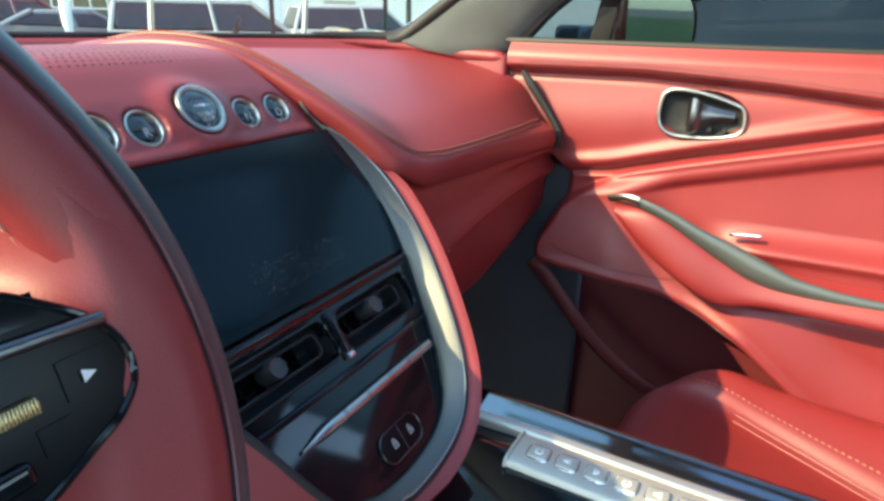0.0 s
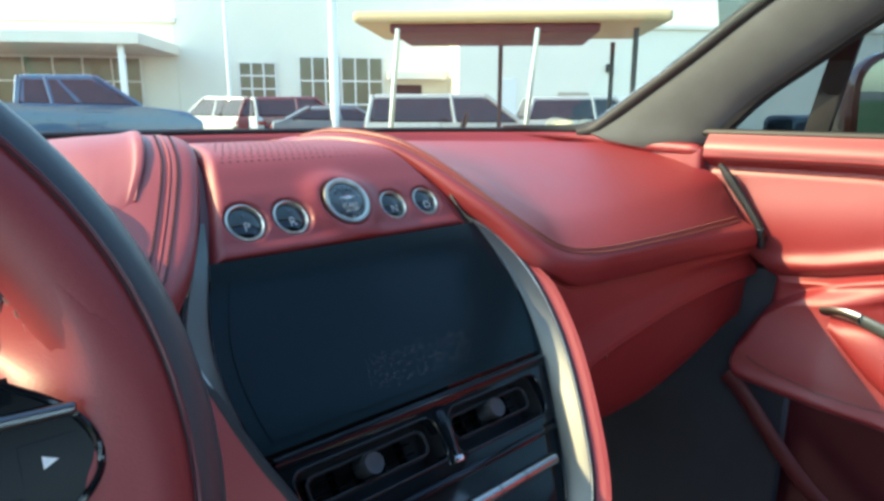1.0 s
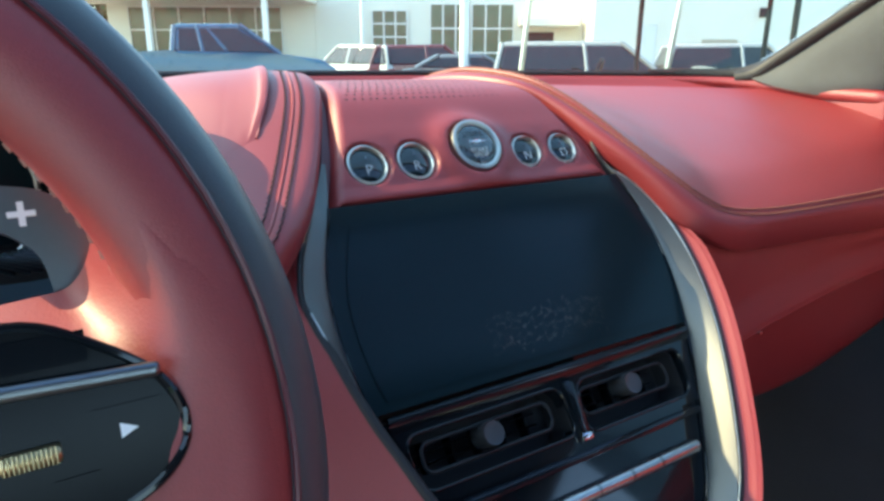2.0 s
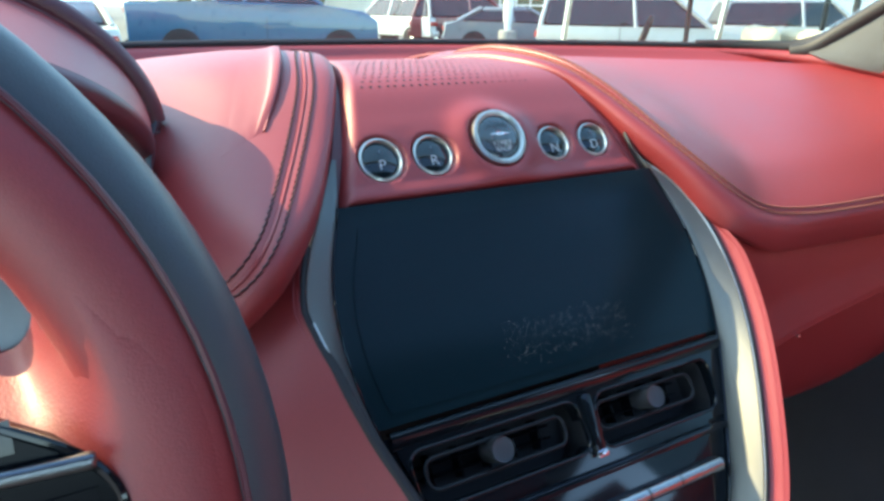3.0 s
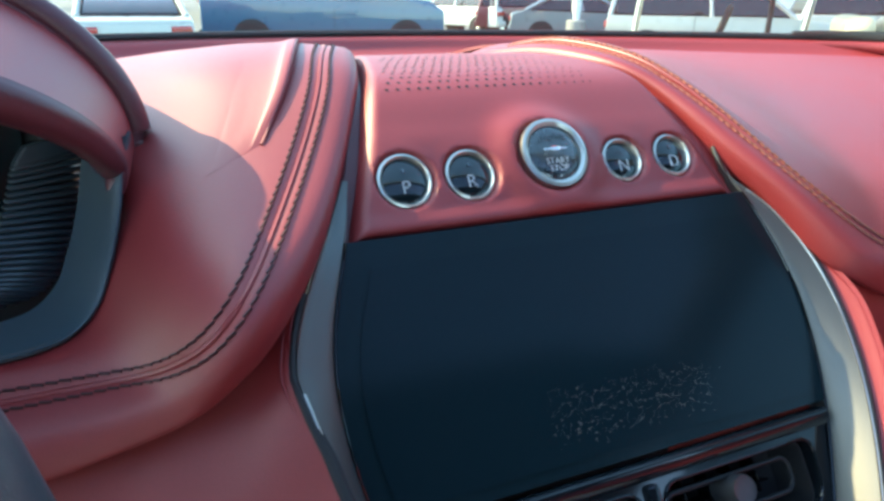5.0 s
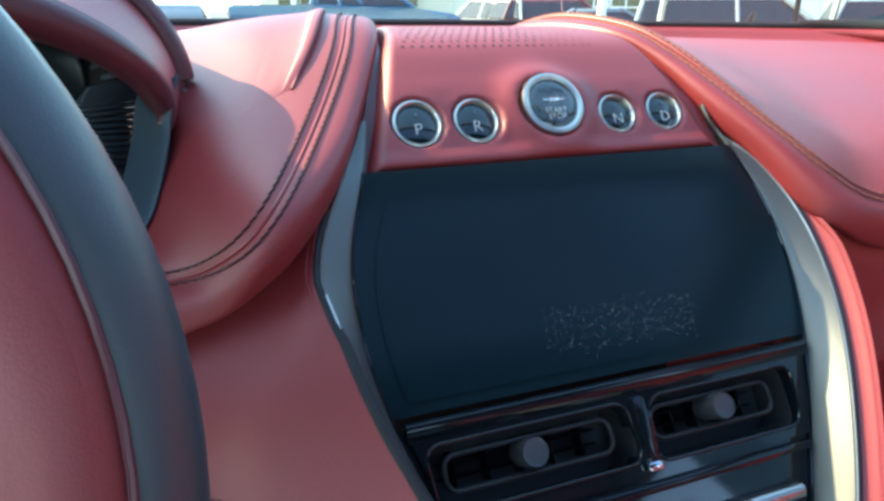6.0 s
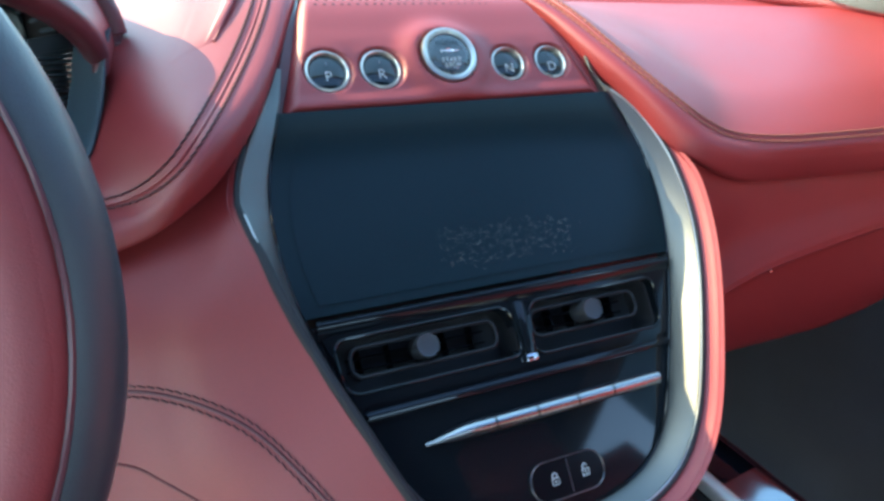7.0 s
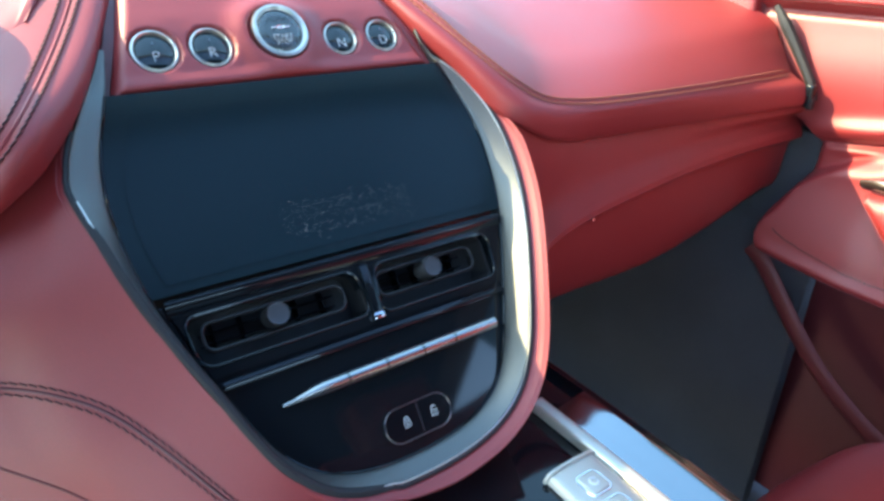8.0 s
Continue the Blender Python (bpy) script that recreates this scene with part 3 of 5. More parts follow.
for a0, a1, ka in ((-.122, -.018, -.0715), (.0105, .102, .0585)):
    v = part("air_vent", plate(rounded(a0 - .018, a1 + .022, .156, .206, .008), [], S, -.034, -.030), MATT, stack, "black air vent with a round knob")
    ring = [S(a, b, -.001) for a, b in rounded(a0, a1, .1690, .1880, .007)]
    well = rounded(a0 - .0125, a1 + .0155, .1605, .2015, .010)
    part("duct", shell(np.array([[S(a, b, n) for n in (-.003, -.012, -.022, -.032)] for a, b in well + well[:1]]), .0008), MATT, v)
    part("frame", tube(ring, .0014, 8, True), VENT_FRAME, v)
    for b in (.1745, .1825):
        part("slat", box((0, 0, 0), (a1 - a0 - .004, .0012, .014), .0005, 1, basis(S((a0 + a1) / 2, b, -.024), SN, SB * -1)), POD, v)
    for k in range(5):
        part("vane", box((0, 0, 0), (.0012, .020, .012), .0005, 1, basis(S(a0 + (a1 - a0) * (k + .5) / 5, .1785, -.024), SN, SB * -1)), POD, v)
    kn = [(.0078, -.012), (.0082, .006), (.0077, .0078), (.0066, .0075), (.001, .0078)]
    part("knob", lathe(kn, S(ka, .177, 0), SN, 40), KNOB, v, "knurled dark metal vent knob")
cuts = [-.087, -.037, -.005, .0275, .0576, .1]
for p, q in zip(cuts, cuts[1:]):
    key = []
    for a in np.linspace(p + .0007, q - .0007, 8):
        k = .12 + .88 * smooth_up((a + .087) / .034)
        key.append([S(a, .2365 + .002 * (1 - k) + b * (.12 + .88 * k), n * k + .001) for b, n in ((-.0052, -.003), (-.0050, .0032), (-.0020, .0066), (.0016, .0062), (.0048, .0030), (.0052, -.003))])
    part("climate_switch", shell(np.swapaxes(smooth_line(np.swapaxes(np.array(key), 0, 1), 14), 0, 1), .0015, SN), STEEL, stack, "polished metal toggle key")
lk = part("lock_switch", plate(rounded(-.0215, .036, .270, .2955, .0122, 8), [], S, -.004, .0012), POD, stack, "black door lock switch with two symbols")
part("outline", tube([S(a, b, .0014) for a, b in rounded(-.0215, .036, .270, .2955, .0122, 8)], .00045, 6, True), DARK_ALU, lk)
part("split", box((0, 0, 0), (.0005, .022, .0006), 0, 1, basis(S(.0085, .2828, .0013), SN, SB * -1)), DARK_ALU, lk)
for ax in (-.003, .021):
    m = basis(S(ax, .2825, .0016), SN, SB * -1)
    bm = tube([(-.0023, -.0032, 0), (.0023, -.0032, 0), (.0023, .0008, 0), (-.0023, .0008, 0)], .00028, 5, True)
    join(bm, box((0, -.0012, 0), (.0007, .0016, .0003), .0001, 1, Matrix()))
    join(bm, tube([(-.0016, .001, 0), (-.0016, .003, 0), (0, .0042, 0), (.0016, .003, 0), (.0016, .001 if ax < 0 else .0026, 0)], .00028, 5))
    bmesh.ops.scale(bm, vec=(1.05, 1.05, 1), verts=bm.verts)
    bmesh.ops.transform(bm, matrix=m, verts=bm.verts)
    part("symbol", bm, WHITE_MARK, lk)

# lower fascia under the right pad, glove box and the leg-room side
low_r = smooth_line(R_LOW, 200)


def glove_z(x):
    return 1.003 + .040 * min(1, max(0, (x - .272) / .26)) ** .6


def open_z(x):
    """Upper edge of the leg room: a rounded corner beside the stack, then the glove box."""
    return float(np.interp(x, (.165, .198, .207, .216, .228, .244, .266, .285), (.86, .870, .905, .945, .975, .994, 1.004, glove_z(.285)))) if x < .285 else glove_z(x)


rows = []
for x in (.165, .18, .19, .20, .21, .22, .235, .256, .276, .30, .34, .48, .60, .70, .736):
    p = low_r[np.abs(low_r[:, 0] - x).argmin()]
    g = open_z(x)
    rows.append([(x, p[1] + .02, p[2] + .005), (x, p[1] + .012, p[2] - .015), (x, -.0655, 1.045 + .6 * (g - 1)), (x, -.0745, g + .014), (x, -.0775, g + .004), (x, -.073, g - .003), (x, -.030, g - .006)])
FG = loft(rows, 160, 60)
for _ in range(16):
    FG[1:-1] = .25 * FG[:-2] + .5 * FG[1:-1] + .25 * FG[2:]
part("lower_fascia", shell(FG, .003, (0, -1, 0)), RED, dash)
rows = []
for x in (.215, .235, .262, .29, .34, .48, .60, .70, .73):
    g = open_z(x)
    lift = .060 * smooth_up((x - .50) / .24)
    rows.append([(x, -.045, g + .001), (x, -.065, g - .007), (x, -.0645, g - .018), (x, -.0600, .952 + .4 * lift), (x, -.0490, .912 + .8 * lift), (x, -.0300, .893 + lift), (x, .010, .885 + lift), (x, .10, .885 + lift)])
part("glove_box", shell(loft(rows, 60, 50), .003, (0, -1, 0)), RED, dash, "red leather glove box lid")
part("glove_box_seam", tube([(x, -.074, glove_z(x) - .002) for x in np.linspace(.285, .725, 26)], .0022, 6), PIPING, dash)
part("lid_pull", box((.309, -.079, glove_z(.309) - .001), (.004, .004, .003), .001, 2), CHROME, dash)

# left knee panel beside the stack
def left_edge(b):
    k = min((k for k in range(len(full)) if full[k][0] < -.02), key=lambda q: abs(full[q][1] - b))
    return rim_point(k, full[k][2] + .0042, full[k][3] + .0006)


rows = [[left_edge(.030), (-.188, -.040, 1.158), (-.21, -.033, 1.150), (-.26, -.02, 1.13), (-.36, -.01, 1.12), (-.62, -.01, 1.12)],
        [left_edge(.055), (-.196, -.066, 1.121), (-.225, -.055, 1.112), (-.27, -.045, 1.10), (-.36, -.03, 1.10), (-.62, -.03, 1.10)],
        [left_edge(.11), (-.205, -.097, 1.086), (-.235, -.083, 1.076), (-.28, -.068, 1.065), (-.36, -.055, 1.06), (-.62, -.055, 1.065)],
        [left_edge(.17), (-.203, -.127, 1.041), (-.235, -.110, 1.032), (-.28, -.093, 1.02), (-.36, -.08, 1.015), (-.62, -.08, 1.02)],
        [left_edge(.225), (-.188, -.164, .992), (-.225, -.143, .980), (-.27, -.124, .965), (-.36, -.11, .95), (-.62, -.11, .96)],
        [left_edge(.28), (-.158, -.205, .930), (-.20, -.182, .913), (-.255, -.163, .895), (-.36, -.14, .88), (-.62, -.14, .89)],
        [left_edge(.3035), (-.105, -.243, .895), (-.15, -.223, .872), (-.22, -.20, .845), (-.36, -.17, .82), (-.62, -.17, .82)]]
knee_grid = loft(rows, 90, 110)
knee_panel = part("knee_panel", shell(knee_grid, .003, (0, -1, .2)), RED, dash)


KN = grid_normals(knee_grid)
if KN[..., 1].mean() > 0:
    KN = -KN


def on_knee(q, lift=.0006):
    i, j = np.unravel_index(np.linalg.norm(knee_grid - q, axis=2).argmin(), knee_grid.shape[:2])
    n = KN[i, j]
    return np.asarray(q) - n * ((np.asarray(q) - knee_grid[i, j]) @ n) + n * lift


K1 = smooth_line([(-.262, -.094, 1.046), (-.235, -.104, 1.044), (-.2085, -.123, 1.040), (-.185, -.146, 1.030), (-.165, -.170, 1.010), (-.144, -.195, .982), (-.118, -.225, .945)], 40)
for d in (0.0, 0.0075):
    part("stitching", stitches([on_knee(q + np.array((-.3 * d, .3 * d, -d))) for q in K1]), THREAD, knee_panel, "dark sewn thread")
part("seam", tube([on_knee(q + np.array((-.001, .001, -.0037)), .0003) for q in K1], .0010, 6), PIPING, knee_panel)
K2 = smooth_line([(-.30, -.10, 1.005), (-.259, -.1115, 1.0005), (-.242, -.128, .995), (-.221, -.152, .985), (-.200, -.177, .968), (-.185, -.195, .95)], 30)
part("lower_seam", tube([on_knee(q, .0) for q in K2], .0009, 6), RED_SHADED, knee_panel)

# end cap of the dash against the door
part("end_cap", box((.722, .158, 1.122), (.036, .286, .235), .010, 3), RED, dash)
part("end_clip", box((.695, -.0965, 1.098), (.009, .008, .016), .002, 2), MATT, dash, "small black clip")
part("end_gap", tube(smooth_line([(.700, -.018, 1.214), (.7015, -.039, 1.187), (.703, -.062, 1.156), (.7035, -.086, 1.122), (.7035, -.095, 1.100)], 24), np.interp(np.linspace(0, 1, 24), (0, .2, 1), (.004, .0082, .0058)), 8), MATT, dash, "dark rubber gap strip")
part("belt_roll", tube(smooth_line([(.712, .024, 1.2335), (.709, .06, 1.235), (.704, .11, 1.2375), (.695, .17, 1.2425), (.676, .225, 1.2475), (.645, .275, 1.250), (.60, .318, 1.251)], 50), np.interp(np.linspace(0, 1, 50), (0, .05, .6, 1), (.008, .0105, .009, .005)), 14), RED, dash, "red leather roll along the foot of the pillar")
part("gap_clip", box((.694, -.093, 1.108), (.012, .012, .030), .004, 3), PIANO, dash, "small gloss black clip")

# ---- instrument binnacle ----
binn = thing("instrument_binnacle", (0, 0, 0), "hooded instrument binnacle in dark red leather with a black cluster", "instrument cluster")
HX = -.395


def arch(y, w, top, foot, n=40, back=.0):
    t = np.linspace(math.pi * 1.06, -math.pi * .06, n)
    return np.stack([HX + w * np.cos(t), y - back * np.clip(np.sin(t), 0, 1) ** .8, foot + (top - foot) * np.maximum(np.sin(t), -.3) ** 1.0], 1)


rows = [arch(.22, .142, 1.288, 1.214), arch(.11, .162, 1.326, 1.226), arch(.078, .166, 1.335, 1.228), arch(.070, .160, 1.326, 1.226)]
part("hood", shell(loft(np.swapaxes(np.array(rows), 0, 1), 60, 30), .004), PIPING, binn, "dark oxblood leather hood")
rows = [arch(.077, .162, 1.329, 1.228), arch(.055, .160, 1.316, 1.227, 40, .04), arch(.030, .158, 1.300, 1.225, 40, .085)]
part("visor", shell(loft(np.swapaxes(np.array(rows), 0, 1), 60, 24), .003), RED, binn, "red leather visor under the hood")
rows = [arch(.032, .1585, 1.302, 1.2255, 40, .083), arch(.0285, .1575, 1.297, 1.224, 40, .086), arch(.030, .153, 1.286, 1.220, 40, .082), arch(.050, .148, 1.280, 1.216, 40, .05), arch(.085, .145, 1.278, 1.212)]
part("visor_lip", shell(loft(np.swapaxes(np.array(rows), 0, 1), 60, 30), .003), PIPING, binn, "dark oxblood lip under the visor")
part("piping", tube(arch(.076, .166, 1.336, 1.228, 60), .0085, 10), PIPING, binn)
fr = [(-.231, .036, 1.238), (-.236, .032, 1.226), (-.2405, .022, 1.203), (-.2475, .008, 1.180), (-.257, -.004, 1.161), (-.276, -.012, 1.150), (-.32, -.012, 1.145), (-.42, -.012, 1.143)]
lf = smooth_line(fr, 40)
cen = np.array((HX, .03, 1.215))
G = []
for p in lf:
    w = (cen - p) * np.array((1, .0, 1))
    w /= np.linalg.norm(w)
    G.append([p + (0, .004, -.004), p - w * .001 + (0, -.003, .002), p + w * .004 + (0, -.002, 0), p + w * .014 + (0, .010, 0), p + w * .020 + (0, .016, 0)])
part("cluster_frame", shell(np.swapaxes(smooth_line(np.swapaxes(np.array(G), 0, 1), 14), 0, 1), .002, (-.2, -1, 0)), SATIN, binn, "satin black frame")
part("cluster_face", box((HX - .01, .066, 1.205), (.245, .008, .15), .004), SCREEN, binn, "dark instrument screen")
for k in range(40):
    q = np.array(G[min(39, k)][4])
    w = (cen - q) * np.array((1, 0, 1))
    ang = math.degrees(math.atan2(w[2], w[0]))
    w /= np.linalg.norm(w)
    part("rib", box((0, 0, 0), (.038, .006, .0026), .001, 1, Matrix.Translation(q + w * .016 + np.array((0, .012, 0))) @ pose(0, 0, 0, 0, -ang, 0) @ pose(0, 0, 0, 0, 0, -32)), SATIN, binn)
for k in range(20):
    w = radians(12 + 7.5 * k)
    q = np.array((HX + .140 * math.cos(w), .045, 1.228 + .062 * math.sin(w)))
    part("rib", box((0, 0, 0), (.030, .006, .0026), .001, 1, Matrix.Translation(q) @ pose(0, 0, 0, 0, -math.degrees(w), 0)), SATIN, binn)
part("instrument_backing", box((HX, .078, 1.200), (.26, .012, .14), .004), MATT, binn)
for gx in (-.4935, -.3534):
    part("gauge_ring", tube([(gx + .0534 * math.cos(w), .056, 1.203 + .0534 * math.sin(w)) for w in np.linspace(0, 2 * math.pi, 48, endpoint=False)], .0017, 8, True), ALU, binn, "thin bright gauge ring")

# ---- steering wheel ----
WC = Vector((-.4224, -.2443, 1.179))
WT = .328
WV = Vector((0, math.sin(WT), math.cos(WT)))
WN = Vector((0, -math.cos(WT), math.sin(WT)))


def Wp(a, b, n=0.0):
    return WC + Vector((a, 0, 0)) + float(b) * WV + float(n) * WN


wheel = thing("steering_wheel", (0, 0, 0), "red and black leather steering wheel with gloss switch pods", "steering wheel")


def ring(R, n, k=96, sq=1.0):
    out = []
    for w in np.linspace(0, 2 * math.pi, k, endpoint=False):
        f = 1.0 if math.sin(w) > -.6 else 1 - .12 * (-.6 - math.sin(w)) / .4
        out.append(Wp(R * math.cos(w), R * f * math.sin(w), n))
    return out


part("rim", tube(ring(.1755, 0), .0158, 18, True, 1.0, WN), BLACK, wheel, "black leather outer rim")
part("inner_rim", tube(ring(.1638, .0045), .0172, 18, True, .9, WN), RED, wheel, "red leather inner rim")
part("rim_seam", tube(ring(.1768, .0165), .0010, 6, True), PIPING, wheel)
for sgn in (1, -1):
    polar = [(.1800, (-40, -18, 0, 18, 40), .006), (.1735, (-40, -18, 0, 18, 40), .0164), (.1650, (-38, -17, 0, 17, 38), .0201), (.1550, (-31, -14, 0, 14, 29), .0193), (.1400, (-17, -9, 2, 12, 21.5), .0165), (.120, (-12, -6, 3, 13, 22.5), .0135), (.060, (-22, -8, 10, 28, 46), .0135)]
    G = loft([[Wp(sgn * r * math.cos(radians(t)), r * math.sin(radians(t)), n - (.0015 if i == 0 else 0) - ((.005, .0005, 0, .0005, .005)[i] if r > .15 else 0) - ((.008, .034)[i - 3] if i > 2 and r < .15 else 0)) for i, t in enumerate(ts)] for r, ts, n in polar], 40, 40)
    part("spoke", shell(G, .012, WN), RED, wheel, "red leather spoke")
    pod_out = [(.098, .0395), (.116, .039), (.130, .0315), (.142, .022), (.148, .011), (.1475, .001), (.140, -.007), (.129, -.012), (.112, -.019), (.098, -.020)]
    pod_out = [tuple(p[:2]) for p in smooth_line([(*p, 0) for p in pod_out], 40)]
    pod = part("switch_pod", plate([(sgn * a, b) for a, b in pod_out], [], Wp, .008, .0175), POD, wheel, "gloss black switch pod")
    part("pod_edge", tube([Wp(sgn * a, b, .0175) for a, b in pod_out], .0014, 8), PIANO, pod)
    part("bar", box((0, 0, 0), (.050, .0042, .004), .0016, 3, basis(Wp(sgn * .119, .0235, .0195), WN, WV) @ pose(0, 0, 0, 0, 0, -3 * sgn)), DARK_ALU, pod)
    part("key", box((0, 0, 0), (.016, .012, .0010), 0, 2, basis(Wp(sgn * .135, .009, .0176), WN, WV)), POD, pod)
    part("key", box((0, 0, 0), (.010, .008, .0010), 0, 2, basis(Wp(sgn * .1215, -.004, .0176), WN, WV)), POD, pod)
    part("key", box((0, 0, 0), (.012, .007, .003), .0020, 3, basis(Wp(sgn * .106, -.009, .0185), WN, WV)), PIANO, pod)
    part("key", box((0, 0, 0), (.030, .008, .0010), 0, 3, basis(Wp(sgn * .113, .0320, .0178), WN, WV)), PIANO, pod)
    part("scroll_wheel", lathe([(.0022, -.0065), (.0027, -.0058), (.0027, .0058), (.0022, .0065)], Wp(sgn * .1125, .0070, .0178), (1, 0, 0), 24), BRASS, pod, "ribbed brass-toned scroll wheel")
    for w in range(12):
        part("knurl", box((0, 0, 0), (.0006, .0046, .0056), .0002, 1, basis(Wp(sgn * (.1125 + .0010 * (w - 5.5)), .0070, .0179), WN, WV)), BRASS, pod)
    bm = bmesh.new()
    bm.faces.new([bm.verts.new(Wp(sgn * a, b, .0190)) for a, b in ((.1325, .0105), (.1325, .0065), (.1368, .0085))])
    part("symbol", bm, WHITE_MARK, pod)
    pad = [(.098, .080), (.106, .082), (.114, .081), (.123, .079), (.130, .074), (.135, .064), (.140, .051), (.141, .040), (.124, .040), (.123, .047), (.121, .058), (.116, .064), (.110, .068), (.098, .070)]
    pad = [tuple(p[:2]) for p in smooth_line([(*p, 0) for p in pad + pad[:1]], 40)][:-1]
    paddle = part("paddle", plate([(sgn * a, b) for a, b in pad], [], Wp, -.030, -.024), DARK_ALU, wheel, "grey metal shift paddle")
    if sgn > 0:
        bm = box((0, 0, 0), (.0075, .0018, .0004), 0, 1, basis(Wp(.118, .072, -.0236), WN, WV))
        join(bm, box((0, 0, 0), (.0018, .0075, .0005), 0, 1, basis(Wp(.118, .072, -.0236), WN, WV)))
        part("plus_mark", bm, WHITE_MARK, paddle)
part("hub", lathe([(.060, -.03), (.066, .0), (.062, .016), (.045, .024), (.002, .027)], WC, WN, 48, 1.15, WV), RED, wheel, "padded red leather hub")
part("lower_spoke", box((0, 0, 0), (.05, .11, .014), .005, 2, basis(Wp(0, -.105, .0), WN, WV)), DARK_ALU, wheel)
part("column", lathe([(.04, -.17), (.045, -.05), (.04, -.02)], WC, WN, 32), MATT, wheel)
st = [Wp(.1466 * math.cos(w), .1466 * math.sin(w), .0015) for w in np.linspace(radians(18), radians(75), 20)]
part("stitching", stitches(st, .0028, .0022, .0006), THREAD_TAN, wheel, "tan sewn thread")

# ---- centre console ----
cons = thing("center_console", (0, 0, 0), "dark gloss centre console with a grey metal switch panel", "console")


def con(y):
    return .905 - .05 * max(0, (-.24 - y))


rows = [[(-.165, y, con(y) - .30), (-.168, y, con(y) - .03), (-.155, y, con(y) - .006), (-.10, y, con(y)), (0, y, con(y) + .002), (.10, y, con(y)), (.138, y, con(y) - .004), (.196, y, con(y) - .012), (.203, y, con(y) - .03), (.200, y, con(y) - .30)] for y in (-.12, -.2, -.3, -.5, -.75)]
part("body", shell(loft(rows, 30, 60), .004), PIANO, cons)
part("side_rail", shell(loft([[(x0, y, con(y) + h) for x0, h in ((.1492, -.004), (.1508, .000), (.166, .0025), (.184, .0055), (.190, .003), (.193, -.014))] for y in (-.195, -.25, -.35, -.5, -.74)], 30, 20), .003), RAIL, cons, "gloss dark metal side rail")
part("ridge", shell(loft([[(x0, y, con(y) + h) for x0, h in ((.1362, -.003), (.1372, .0050), (.1430, .0066), (.1492, .0056), (.1502, -.001))] for y in (-.18, -.25, -.35, -.5, -.74)], 30, 18), .002), STEEL_MATT, cons, "satin metal ridge")
sw = part("switch_panel", shell(loft([[(x0, y, con(y) + h) for x0, h in ((.084, .001), (.088, .007), (.110, .008), (.132, .006), (.1365, .0))] for y in (-.255, -.258, -.32, -.40, -.50)], 24, 16), .003), PANEL, cons, "grey metal switch panel")
for k in range(7):
    y = -.278 - .0272 * k
    z = con(y) + .0085
    b_ = part("console_switch", box((.110, y, z - .0012), (.0195, .0195, .005), .0022, 3), PANEL, sw, "square metal push switch")
    part("surround", tube([(.110 + u, y + v, z - .0004) for u, v in rounded(-.0108, .0108, -.0108, .0108, .0055, 4)], .0008, 6, True), CHROME, b_, "bright outline of the switch")
    if k % 3 == 0:
        mark = tube([(.110 + .0034 * math.cos(w), y + .0034 * math.sin(w), z + .0016) for w in np.linspace(0.4, 5.9, 14)], .0008, 5)
    elif k % 3 == 1:
        mark = tube([(.1075, y - .003, z + .0016), (.1125, y - .003, z + .0016), (.110, y + .003, z + .0016)], .0009, 5, True)
    else:
        mark = tube([(.107, y + .002, z + .0016), (.113, y + .002, z + .0016), (.111, y - .002, z + .0016), (.109, y - .002, z + .0016)], .0009, 5, True)
    part("symbol", mark, WHITE_MARK, b_)

# ---- passenger door ----
door = thing("car_door", (0, 0, 0), "red leather front door panel with a diagonal pull handle", "car door")


def smoothstep(a, b, x):
    t = np.clip((x - a) / (b - a), 0, 1)
    return t * t * (3 - 2 * t)


ny, nz = 260, 340
ya = np.linspace(.012, -1.0, ny)


def run(y, pairs):
    """A soft line through pairs of y and z, for every y."""
    q = np.interp(-y, [-k for k, _ in pairs], [v for _, v in pairs])
    for _ in range(12):
        q[1:-1] = .25 * q[:-2] + .5 * q[1:-1] + .25 * q[2:]
    return q


arm_a = run(ya, [(.012, .890), (-.09, .882), (-.22, .868), (-.30, .852), (-.36, .832), (-.43, .802), (-.47, .770), (-.56, .70), (-.70, .64), (-1.0, .60)])
belt_a = run(ya, [(.012, 1.212), (-.22, 1.214), (-.41, 1.204), (-.55, 1.192), (-1.0, 1.165)])
crease_a = run(ya, [(.012, 1.04), (-.10, 1.043), (-.18, 1.055), (-.31, 1.091), (-.42, 1.119), (-.56, 1.155), (-.75, 1.19), (-1.0, 1.20)])
zz = 1.262 + (arm_a[:, None] - .030 - 1.262) * np.linspace(0, 1, nz)[None, :]
yy = ya[:, None] * np.ones((1, nz))


